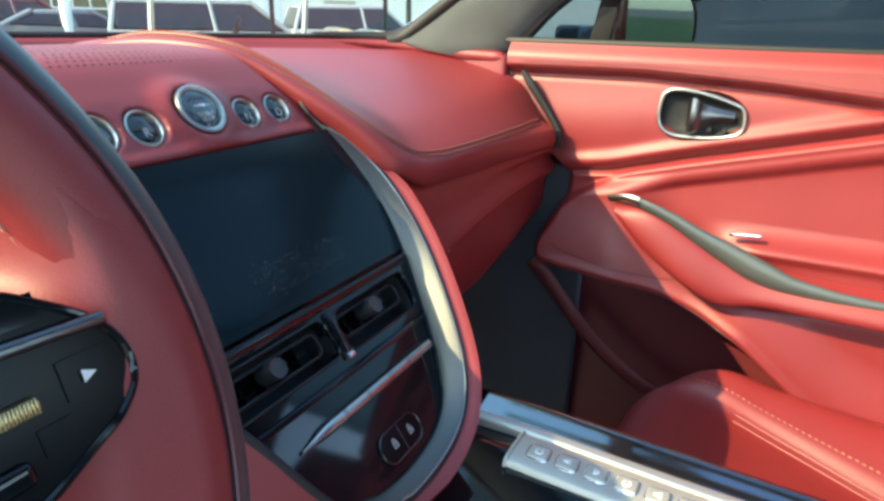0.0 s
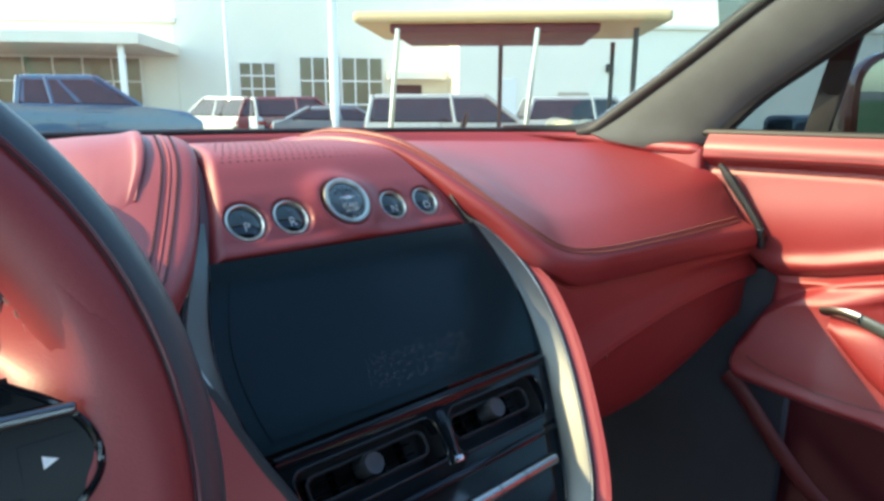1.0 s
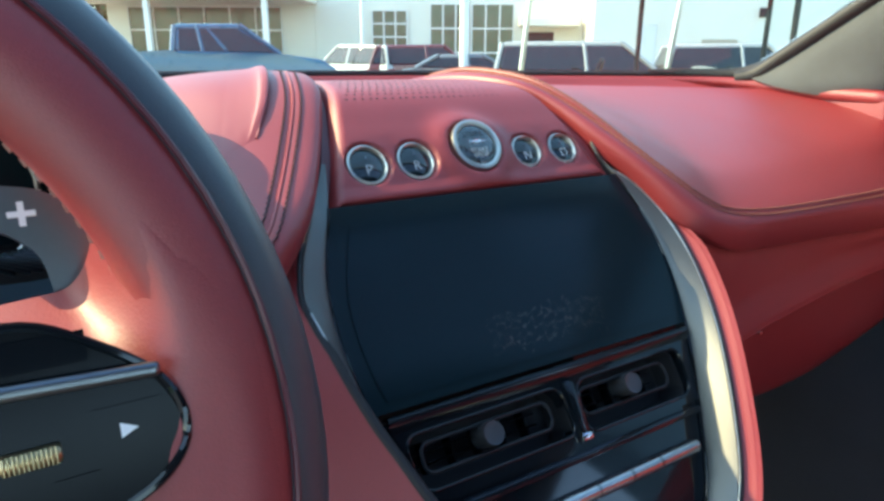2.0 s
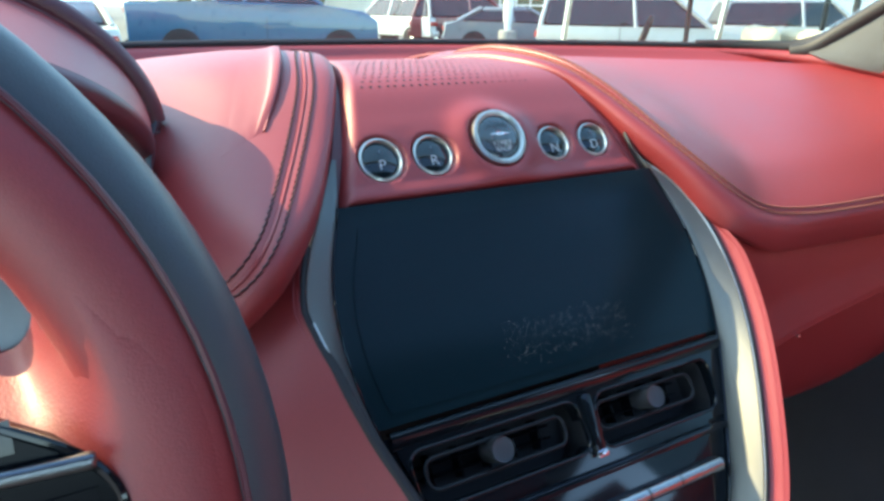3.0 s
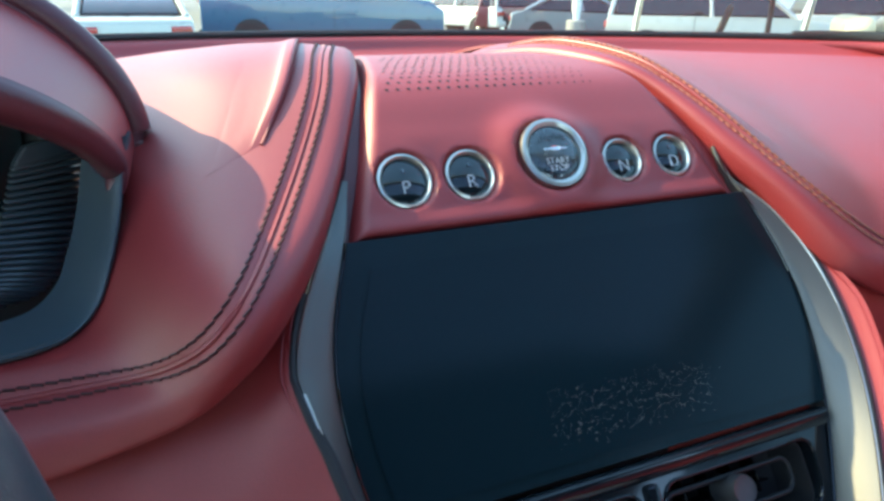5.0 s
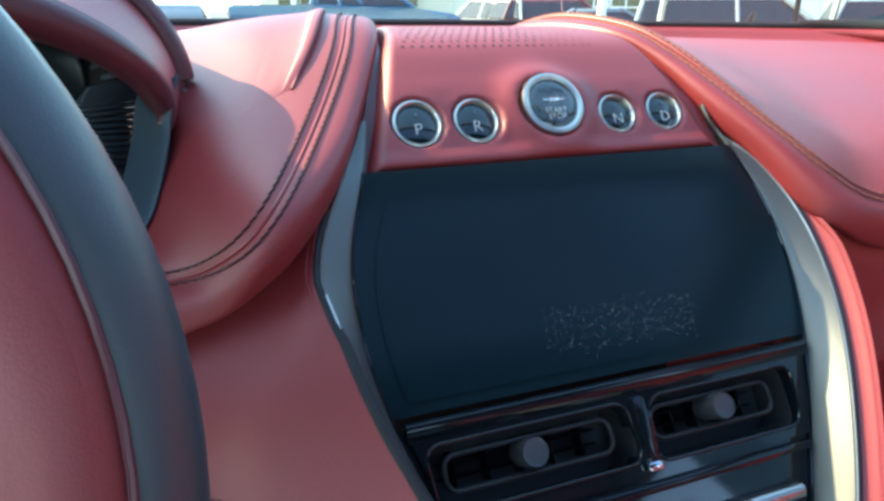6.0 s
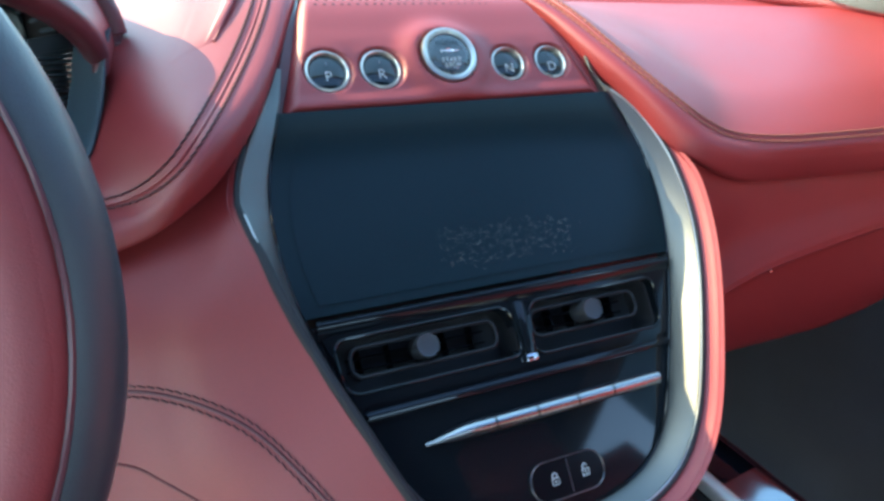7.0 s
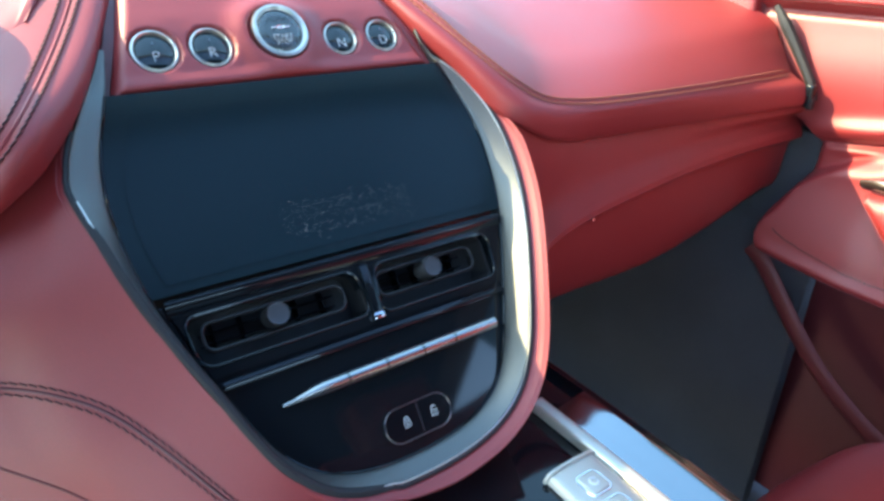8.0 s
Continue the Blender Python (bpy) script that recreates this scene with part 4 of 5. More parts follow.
def door_depth(yy, zz):
    arm, belt, crease = arm_a[:, None], belt_a[:, None], crease_a[:, None]
    u = zz - crease
    front = np.interp(zz, (.84, .872, .906, .948, .985, 1.006, 1.03, 1.06), (-.095, -.068, -.055, -.062, -.088, -.112, -.15, -.20))
    d = .022 * smoothstep(belt - .004, belt + .014, zz) * (1 - smoothstep(1.235, 1.27, zz) * .8)
    d -= .004 * np.exp(-((zz - belt + .004) / .006) ** 2)
    d += .012 * np.exp(-((zz - (belt + crease) / 2) / .06) ** 2)
    d += .011 * np.exp(-((u - .020) / .013) ** 2) * smoothstep(-.06, -.16, yy)
    d -= .006 * np.exp(-((u - .001) / .0045) ** 2) * smoothstep(-.04, -.12, yy)
    d += .007 * np.exp(-((u + .009) / .006) ** 2) * smoothstep(-.10, -.2, yy)
    hollow = smoothstep(-.012, -.05, u) * smoothstep(-.19, -.30, yy)
    d -= .026 * hollow
    d += (.030 * smoothstep(.002, -.04, u) + .022 * smoothstep(arm + .14, arm + .02, zz)) * smoothstep(0, .022, front - yy)
    d += .026 * smoothstep(1.0, .955, zz) * smoothstep(-.33, -.44, yy)
    d += .010 * np.exp(-((zz - .962) / .012) ** 2) * smoothstep(-.37, -.42, yy)
    d += .006 * np.exp(-((zz - arm - .012) / .010) ** 2) * smoothstep(-.06, -.1, yy)
    d -= .030 * np.exp(-((zz - .884) / .009) ** 2) * smoothstep(-.345, -.42, yy)
    edge = np.interp(zz, (.86, .906, .95, 1.0, 1.04, 1.07, 1.10), (-.030, -.044, -.074, -.095, -.098, -.06, .05))
    d -= .055 * smoothstep(edge - .022, edge + .012, yy)
    d -= .075 * smoothstep(arm + .006, arm - .022, zz)
    d -= .030 * smoothstep(1.0, .86, np.hypot((yy + .315) / .0645, (zz - 1.162) / .0375))
    return d


G = np.stack([.725 - door_depth(yy, zz), yy, zz], 2)
panel = part("door_panel", shell(G, .006, (-1, 0, 0)), RED, door)
DN = grid_normals(G)
if DN[..., 0].mean() > 0:
    DN = -DN


def on_door(y, z, lift=.0008):
    i = int(np.abs(ya - y).argmin())
    j = int(np.abs(zz[i] - z).argmin())
    return G[i, j] + DN[i, j] * lift


low_z = (arm_a - .030)[:, None] + (.40 - arm_a + .030)[:, None] * np.linspace(0, 1, 40)[None, :]
# Lining in the darkened red: the shade under the armrest is in its colour.
part("door_pocket", shell(np.stack([.812 - .02 * smoothstep(.75, .5, low_z) + 0 * low_z, ya[:, None] * np.ones((1, 40)), low_z], 2), .006, (-1, 0, 0)), RED_SHADED, door, "red door pocket lining with shade in its colour")
part("pocket_stitching", stitches([on_door(y, z) for y, z in smooth_line([(-.100, .922), (-.13, .911), (-.2, .897), (-.25, .889), (-.284, .886), (-.305, .887), (-.322, .891), (-.34, .899), (-.353, .908)], 40)], .004, .0012, .0009), THREAD, panel, "dark sewn thread")
for off in (.010, .018):
    part("belt_stitching", stitches([on_door(y, z + off) for y, z in zip(ya[8::8], belt_a[8::8])]), THREAD, panel, "sewn thread")
part("lower_seam", tube([on_door(y, z + .002, .0) for y, z in zip(ya[24:180:4], arm_a[24:180:4])], .0012, 6), PIPING, panel)
part("window_switch", box((0, 0, 0), (.008, .046, .006), .0025, 2, Matrix.Translation((.688, -.408, .986)) @ pose(0, 0, 0, -4, 0, 0)), CHROME, door, "bright metal window switch")
bz = [(-.251, 1.163), (-.2535, 1.183), (-.259, 1.193), (-.273, 1.1985), (-.300, 1.197), (-.330, 1.191), (-.365, 1.180), (-.374, 1.174), (-.378, 1.158), (-.377, 1.143), (-.366, 1.134), (-.339, 1.128), (-.305, 1.126), (-.275, 1.128), (-.259, 1.137), (-.2525, 1.149)]
bzs = smooth_line([(.708, y, z) for y, z in bz + bz[:1]], 80)[:-1]
bz_ = part("lever_bezel", tube(bzs, .0035, 10, True, 1, (1, 0, 0)), ALU, door, "bright oval release bezel")
mid = np.array((.724, -.31, 1.162))
part("recess", shell(np.array([[p + (mid - p) * k + np.array((.012 * k ** .5 * (1 - k) * 2, 0, 0)) for k in np.linspace(0, .999, 10)] for p in np.vstack([bzs, bzs[:1]]) - np.array((.001, 0, 0))]), .002, (-1, 0, 0)), MATT, bz_, "dark hollow behind the lever")
part("release_lever", shell(loft([[(.706, -.297, 1.186), (.702, -.298, 1.16), (.706, -.296, 1.136)], [(.697, -.306, 1.187), (.694, -.305, 1.16), (.698, -.302, 1.136)], [(.704, -.316, 1.180), (.701, -.318, 1.162), (.704, -.315, 1.142)], [(.708, -.338, 1.173), (.705, -.340, 1.163), (.708, -.338, 1.152)], [(.712, -.362, 1.168), (.710, -.363, 1.162), (.712, -.362, 1.156)]], 24, 16), .003), DARK_ALU, bz_, "polished release lever")
part("lever_face", shell(loft([[(.7045, -.2975, 1.180), (.7005, -.2985, 1.16), (.7045, -.297, 1.142)], [(.6945, -.306, 1.181), (.6915, -.305, 1.16), (.6955, -.302, 1.142)]], 8, 12), .001), CHROME, bz_, "chrome lever edge")
for y in (-.330, -.352):
    part("lock_key", lathe([(.004, 0), (.004, .004), (.003, .005)], (.711, y, 1.141), (-1, 0, 0), 16), MATT, bz_)
pull = [(.668, -.197, 1.020), (.655, -.225, 1.026), (.650, -.25, 1.024), (.650, -.30, 1.006), (.652, -.345, .983), (.655, -.39, .962), (.656, -.44, .940), (.655, -.50, .925), (.655, -.61, .918), (.66, -.80, .93)]
P = smooth_line(pull, 60)
rad = smooth_line([[.005], [.0068], [.0080], [.010], [.013], [.0175], [.019], [.013], [.010], [.008]], 60)[:, 0]
part("pull_handle", tube(P, rad, 18, False, .42, (1, 0, 0)), HANDLE, door, "dark satin diagonal pull handle")
part("handle_tip", tube(P[:14] + np.array((-.004, .001, .003)), rad[:14] * .95, 14, False, .5, (1, 0, 0)), ALU, door, "bright metal handle tip")
rows = [[(x, y, z) for x, y, z in r] for r in (
    [(.690, -.205, 1.012), (.660, -.21, 1.008), (.655, -.212, 1.004), (.690, -.212, 1.0)],
    [(.690, -.27, 1.01), (.652, -.27, 1.004), (.648, -.265, .955), (.690, -.265, .945)],
    [(.690, -.34, .98), (.654, -.34, .968), (.645, -.335, .908), (.690, -.335, .895)],
    [(.690, -.39, .955), (.658, -.39, .942), (.650, -.39, .885), (.690, -.39, .87)],
    [(.690, -.46, .935), (.662, -.46, .922), (.651, -.455, .892), (.690, -.455, .882)],
    [(.690, -.60, .93), (.656, -.60, .916), (.647, -.60, .890), (.690, -.60, .880)],
    [(.690, -.82, .93), (.656, -.82, .916), (.647, -.82, .890), (.690, -.82, .880)])]
part("handle_body", shell(loft(rows, 30, 20), .004), RED, door)
# Ridge in the same darkened red, shade included in the colour.
part("lower_ridge", tube(smooth_line([(.722, -.052, .865), (.720, -.085, .84), (.716, -.16, .757), (.714, -.22, .705), (.712, -.30, .66), (.712, -.42, .62)], 30), .014, 10, False, .4, (1, 0, 0)), RED_SHADED, door)
part("window_seal", tube([(.722, y, 1.262) for y in (.03, -.3, -.6, -1.0)], .006, 8), RUBBER, door)
wg = part("door_glass", shell(np.array([[(.778 - .10 * k**1.3, y, 1.25 + .42 * k * .8) for k in np.linspace(0, 1, 12)] for y in (.02, -.3, -.6, -1.0)]), .004), SIDE_GLASS, door)
wg.visible_shadow = False
part("glass_divider", box((0, 0, 0), (.014, .034, .26), .004, 2, Matrix.Translation((.765, -.150, 1.36)) @ pose(0, 0, 0, 14, -10, 0)), RUBBER, door, "black quarter window divider")

# ---- door mirror ----
mir = thing("door_mirror", (0, 0, 0), "dark door mirror with a large glass", "mirror")
MN = Vector((-.60, -.80, -.018)).normalized()
MU = MN.cross(Vector((0, 0, 1))).normalized()
MVv = MU.cross(MN)
MC = Vector((1.03, -.16, 1.32))


MIRROR_EDGE = smooth_line([(.066, -.02, 0), (.065, .032, 0), (.044, .061, 0), (.007, .070, 0), (-.062, .051, 0), (-.103, .026, 0), (-.124, -.016, 0), (-.122, -.07, 0), (-.09, -.10, 0), (0, -.105, 0), (.055, -.085, 0), (.066, -.02, 0)], 48)[:-1]


def mirror_ring(k, depth):
    return [MC + MU * (k * (a + .03) - .03) + MVv * (k * (b + .02) - .02) - MN * depth for a, b, _ in MIRROR_EDGE]


def ring_body(rings):
    bm = bmesh.new()
    R = [[bm.verts.new(p) for p in r] for r in rings]
    for q, r in zip(R, R[1:]):
        for k in range(len(q)):
            bm.faces.new((q[k], q[(k + 1) % len(q)], r[(k + 1) % len(q)], r[k]))
    bm.faces.new(R[0][::-1])
    bm.faces.new(R[-1])
    return bm


MIRROR_SHELL = mat("maroon_paint", (.045, .022, .024), .2, coat=.6)
part("housing", ring_body([mirror_ring(.93, .006), mirror_ring(.98, -.006), mirror_ring(1.06, .0), mirror_ring(1.06, .015), mirror_ring(.92, .05), mirror_ring(.72, .10), mirror_ring(.45, .15)]), MIRROR_SHELL, mir)
part("mirror_glass", ring_body([mirror_ring(.95, .008), mirror_ring(.95, -.002)]), MIRROR, mir)
part("arm", box((.90, -.06, 1.27), (.20, .05, .04), .015, 3), SATIN, mir)

# ---- passenger seat ----
seat = thing("passenger_seat", (0, 0, 0), "red leather passenger seat with stitched bolsters", "car seat")
def corner(x):
    return .085 * smooth_up((x - .56) / .16) + .03 * smooth_up((.31 - x) / .08)


rows = []
for y, zc, k, c in ((-.258, .55, .0, 1), (-.266, .655, .2, 1), (-.283, .702, .4, 1), (-.325, .719, .7, .9), (-.39, .716, 1, .6), (-.50, .694, 1, .2), (-.70, .665, 1, 0), (-.84, .655, 1, 0)):
    e, h = np.interp(-y, (.36, .50, .70, .84), (0, .030, .095, .115)), np.interp(-y, (.40, .50, .70, .84), (0, .012, .034, .045))
    rows.append([(x, y - c * corner(x), z) for x, z in ((.245, zc - .16 * max(.3, k)), (.240, zc - .01), (.262, zc + .034 * k), (.300, zc + .032 * k), (.335, zc + .004 * k), (.47, zc), (.605 - e, zc + .004 * k), (.645 - e, zc + .028 * k + .25 * h), (.685 - .45 * e, zc + .036 * k + h), (.712, zc - .01 + .5 * h), (.707, zc - .16 * max(.3, k)))])
SEATG = loft(rows, 60, 90)
cush = part("cushion", shell(SEATG, .02), RED, seat)
for j in (24, 62):
    part("stitching", stitches([SEATG[i, j] + np.array((0, 0, .001)) for i in range(28, 58, 3)], length=.005, gap=.004, r=.0009), THREAD_TAN, cush, "tan sewn thread")
insert = np.array([[SEATG[i, j] + np.array((0, 0, .0012)) for j in range(30, 58)] for i in range(31, 58)])
part("seat_insert", shell(insert, .001, (0, 0, 1)), PERFORATED, cush, "perforated red leather seat centre")
for j in (32, 34, 54, 56):
    part("channel", tube([SEATG[i, j] + np.array((0, 0, .0010)) for i in range(38, 58, 3)], .0017, 6), RED, cush)
part("backrest", shell(loft([[(x, -.84 - .30 * k + .05 * abs((x - .47) / .23) ** 2, .74 + .66 * k) for x in (.22, .26, .33, .47, .61, .68, .72)] for k in (0, .25, .5, .75, 1)], 30, 40), .09), RED, seat)
part("headrest", box((.47, -1.17, 1.47), (.26, .09, .17), .04, 4), RED, seat)
part("base", box((.47, -.60, .50), (.40, .46, .34), .03, 2), MATT, seat)

# ---- car body ----
def structure(name, bm, m, label, category):
    return tagged(part(name, bm, m), label, category, "", "structure")


structure("car_floor", box((0, -.6, .36), (1.66, 2.6, .04), .005), CARPET, "dark carpeted car floor", "floor")
structure("firewall", box((0, .42, .70), (1.5, .04, .98), .005), CARPET, "dark footwell bulkhead under the dashboard", "wall")
structure("footwell_side", box((.760, .16, .70), (.03, .60, .70), .008), CARPET, "dark footwell side trim beside the door", "wall")
top_y = lambda x: -.30 - .10 * x * x
zt = 1.60
rows = []
for x in np.linspace(-.70, .70, 15):
    b0, t0 = glass_base(x) + (0, .004, -.004), np.array((x * .92, top_y(x), zt - .03 * x * x))
    rows.append([b0 + (t0 - b0) * k + np.array((0, .008, .008)) * math.sin(math.pi * k) for k in np.linspace(0, 1, 7)])
ws = structure("windscreen", shell(loft(rows, 40, 30), .004), GLASS, "clear raked windscreen over the dashboard", "windscreen")
ws.visible_shadow = False
structure("windscreen_seal", tube([glass_base(x) + (0, .004, .003) for x in np.linspace(-.68, .68, 50)], .0045, 8), RUBBER, "black seal at the foot of the windscreen", "seal")
P_FRONT = [(.684, .232, 1.254), (.694, .206, 1.262), (.702, .175, 1.285), (.704, .110, 1.330), (.702, .030, 1.384), (.695, -.080, 1.460), (.675, -.24, 1.545), (.64, -.42, 1.60)]
P_REAR = [(.742, .050, 1.235), (.742, .018, 1.252), (.742, -.010, 1.282), (.740, -.055, 1.326), (.736, -.120, 1.372), (.728, -.21, 1.432), (.712, -.36, 1.515), (.69, -.52, 1.57)]
for sgn in (1, -1):
    rows = []
    for f, r in zip(np.array(P_FRONT), np.array(P_REAR)):
        inward = np.array((-.012, -.006, -.004))
        rows.append([f + (.012, .012, .006), f, f * .8 + r * .2 + inward, f * .5 + r * .5 + inward * 1.3, f * .2 + r * .8 + inward, r, r + (.016, .006, .004)])
    G = loft(np.array(rows) * np.array((sgn, 1, 1)), 50, 31)
    p = structure("pillar_1" if sgn > 0 else "pillar_2", shell(G, .010), GREY_FABRIC, "grey fabric covered windscreen pillar", "pillar")
    part("seal", tube(G[:, 5] + np.array((-.009 * sgn, .004, .0)), .012, 10), RUBBER, p)
    part("seal", tube(G[:, 25], .016, 8), RUBBER, p)
    part("seal", tube(smooth_line([(sgn * x, y, z) for x, y, z in ((.585, .338, 1.262), (.62, .313, 1.262), (.655, .278, 1.261), (.682, .238, 1.262), (.697, .200, 1.274), (.703, .160, 1.299))], 24), np.linspace(.006, .013, 24), 10), RUBBER, p)
def roof_part(x0, x1, y0, y1):
    return loft([[(x, y, zt + .03 - .10 * (x / .7) ** 4) for x in np.linspace(x0, x1, 7)] for y in np.linspace(y0, y1, 5)], 16, 16)


roof = structure("roof", shell(roof_part(-.72, .72, -.28, -.33), .03), HEADLINER, "grey headliner round the glass roof of the car", "ceiling")
for q in ((-.72, -.64, -.34, -1.9), (.64, .72, -.34, -1.9), (-.64, .64, -1.80, -1.9)):
    part("headliner", shell(roof_part(*q), .03), HEADLINER, roof)
# Unseen roof opening, added to let sky light fall on dash and screen.
structure("roof_glass", shell(roof_part(-.65, .65, -.325, -.72), .006), clear_glass("tinted_roof_glass", (.74, .79, .84), .5), "unseen tinted roof glass added for overhead fill light", "window")
# Unseen dark sheet, added to keep overhead light out further back.
part("overhead_blocker", shell(roof_part(-.65, .65, -.71, -1.81), .03), CARPET, roof, "unseen dark sheet blocking light from above")
structure("sill", box((-.76, -.5, .42), (.10, 2.6, .16), .03), RED_SHADED, "sill under the open driver's doorway", "sill")
structure("body_side", box((.78, -1.5, .80), (.06, 1.0, .90), .02), RED_SHADED, "rear body side behind the door", "wall")
structure("body_rear", box((0, -1.95, .85), (1.6, .06, 1.0), .02), CARPET, "closed rear of the cabin", "wall")
structure("bonnet", shell(loft([[(x, y, z - .12 * (x / .8) ** 2) for x in (-.85, -.5, 0, .5, .85)] for y, z in ((.50, 1.20), (.8, 1.19), (1.2, 1.12), (1.6, 1.0))], 20, 20), .01), mat("car_paint_dark", (.02, .021, .023), .25, coat=1.0), "dark painted bonnet of the car", "bonnet")

# ---- outside ----
ASPHALT = mat("asphalt", (0.17, 0.165, 0.155), .85, var=.25, scale=.6, grain=40, bump=.4)
CONCRETE = mat("white_render", (.76, .72, .63), .8, var=.05, scale=.4, grain=20, bump=.1)
CANOPY = mat("cream_cladding", (.74, .69, .60), .7, var=.06, scale=.5)
BLDG_GLASS = mat("shop_glass", (.075, .10, .065), .10, var=.8, scale=.35, spec=.45)
FRAME = mat("white_frame", (.7, .7, .68), .5, var=.05)
GRASS = mat("grass", (.05, .10, .03), .95, var=.4, scale=2, grain=60, bump=.6)
TAN = mat("tan_plastic", (.62, .45, .25), .5, var=.08, scale=3)
CREAM = mat("cream_vinyl", (.70, .58, .38), .55, var=.08)
TYRE = mat("tyre", (.015, .015, .016), .8, var=.2)
CAR_GLASS = mat("car_window_glass", (.016, .022, .028), .08, var=.3, spec=.6)
LAMP_RED = mat("tail_lamp", (.35, .02, .02), .2, coat=1.0)
LAMP_CLEAR = mat("head_lamp", (.7, .72, .74), .15, coat=1.0)
STEEL_WHITE = mat("white_painted_steel", (.80, .80, .78), .4, var=.05)
TRUNK = mat("bark", (.10, .07, .05), .9, var=.3, grain=60, bump=.5)
LEAF = mat("autumn_leaves", (.22, .17, .04), .8, var=.5, scale=1.5)
LEAF_GREEN = mat("green_leaves", (.07, .10, .03), .8, var=.5, scale=1.5)

structure("ground", box((0, 0, ROAD - .05), (600, 600, .1)), ASPHALT, "grey asphalt of the car park", "ground")
structure("lawn", box((5, -52, ROAD + .004), (70, 76, .02)), GRASS, "mown grass strip beside the car park", "grass")


def paint(name, c):
    return mat(name, c, .3, var=.04, coat=1.0, spec=.5)


def car(name, m, color, kind, label, group="parked cars"):
    """A parked vehicle at m, its nose along +y; sides of real depth, windows, wheels and lamps."""
    L, W = {"truck": (5.8, 2.0), "suv": (4.9, 1.95), "sedan": (4.8, 1.84), "van": (5.1, 1.98)}[kind]
    root = thing(name, (0, 0, 0), label, "car" if kind != "truck" else "pickup truck", group)
    f, r = L / 2, -L / 2
    body = {"truck": [(r, .55), (r, 1.42), (-.90, 1.43), (-.80, 1.46), (1.45, 1.42), (f - .35, 1.28), (f, 1.05), (f, .45), (r + .1, .45)],
            "suv": [(r, .5), (r + .05, 1.02), (r + .1, 1.08), (1.0, 1.08), (f - .3, .98), (f, .8), (f, .4), (r, .4)],
            "van": [(r, .5), (r + .05, 1.02), (r + .1, 1.05), (1.2, 1.05), (f - .3, .95), (f, .75), (f, .4), (r, .4)],
            "sedan": [(r, .5), (r + .02, .98), (r + .5, 1.04), (1.0, .98), (f - .3, .82), (f, .62), (f, .35), (r, .35)]}[kind]
    cab = {"truck": [(-.95, 1.40), (-.85, 2.06), (.60, 2.09), (1.55, 1.40)], "suv": [(r + .1, 1.06), (r + .35, 1.74), (.3, 1.78), (1.15, 1.06)],
           "van": [(r + .1, 1.03), (r + .25, 1.72), (.5, 1.75), (1.45, 1.03)], "sedan": [(r + .45, 1.02), (r + 1.2, 1.42), (.1, 1.45), (1.05, .96)]}[kind]

    def slab(pts, w0, w1, zt):
        bm = bmesh.new()
        ring = {}
        for sg in (-1, 1):
            ring[sg] = [bm.verts.new(m @ Vector((sg * (w0 + (w1 - w0) * max(0, (z - zt)) / .7) / 2, y, z))) for y, z in pts]
            bm.faces.new(ring[sg] if sg > 0 else ring[sg][::-1])
        n = len(pts)
        for k in range(n):
            bm.faces.new((ring[-1][k], ring[-1][(k + 1) % n], ring[1][(k + 1) % n], ring[1][k]))
        bmesh.ops.bevel(bm, geom=bm.edges[:], offset=.15, segments=4, profile=.5, affect="EDGES", clamp_overlap=True)
        return bm

    pt = paint("paint_" + name, color)
    b = part("body", slab(body, W, W, 9), pt, root)
    part("cabin", slab(cab, W - .08, W - .45, 1.0), pt if kind == "truck" else CAR_GLASS, root)
    part("roof_panel", slab([(cab[1][0] - .04, cab[1][1] - .13), (cab[1][0] + .03, cab[1][1] + .012), (cab[2][0], cab[2][1] + .012), (cab[2][0] + .16, cab[2][1] - .13)], W - .06, W - .43, 1.0), pt, root)
    for sg in (-1, 1):
        for (y0, z0), (y1, z1) in ((cab[0], cab[1]), (cab[3], cab[2]), ((-.25, cab[0][1]), (-.35, cab[1][1]))):
            rail = [m @ Vector((sg * ((W - .08 - .37 * max(0, z0 + (z1 - z0) * k - 1.0) / .7) / 2 - .022), y0 + (y1 - y0) * k, z0 + (z1 - z0) * k)) for k in (0, .33, .66, .97)]
            part("pillar", tube(rail, .055, 8), pt, root)
    glz = [(cab[0][0] + .16, cab[0][1] + .06), (cab[1][0] + .10, cab[1][1] - .10), (cab[2][0] - .05, cab[2][1] - .10), (cab[3][0] - .16, cab[3][1] + .06)]
    mid = (glz[0][0] + glz[3][0]) / 2 - .1
    for p, q in ((0, .47), (.52, 1.0)):
        for sg in (-1, 1):
            lw = [(glz[0][0] + (glz[3][0] - glz[0][0]) * k, glz[0][1] + (glz[3][1] - glz[0][1]) * k) for k in (p, q)]
            up = [(glz[1][0] + (glz[2][0] - glz[1][0]) * k, glz[1][1] + (glz[2][1] - glz[1][1]) * k) for k in (p, q)]
            bm = bmesh.new()
            vs = []
            for off in (.0, .03):
                vs.append([bm.verts.new(m @ Vector((sg * ((W - .08 + (-.37) * max(0, z - 1.0) / .7) / 2 + .012 - off), y, z))) for y, z in (lw[0], lw[1], up[1], up[0])])
            bm.faces.new(vs[0]); bm.faces.new(vs[1][::-1])
            for k in range(4):
                bm.faces.new((vs[0][k], vs[0][(k + 1) % 4], vs[1][(k + 1) % 4], vs[1][k]))
            part("side_window", bm, CAR_GLASS, root)
    for (y0, z0), (y1, z1), nm in ((cab[0], cab[1], "rear_window"), (cab[3], cab[2], "front_window")):
        sg = 1 if nm == "front_window" else -1
        bm = bmesh.new()
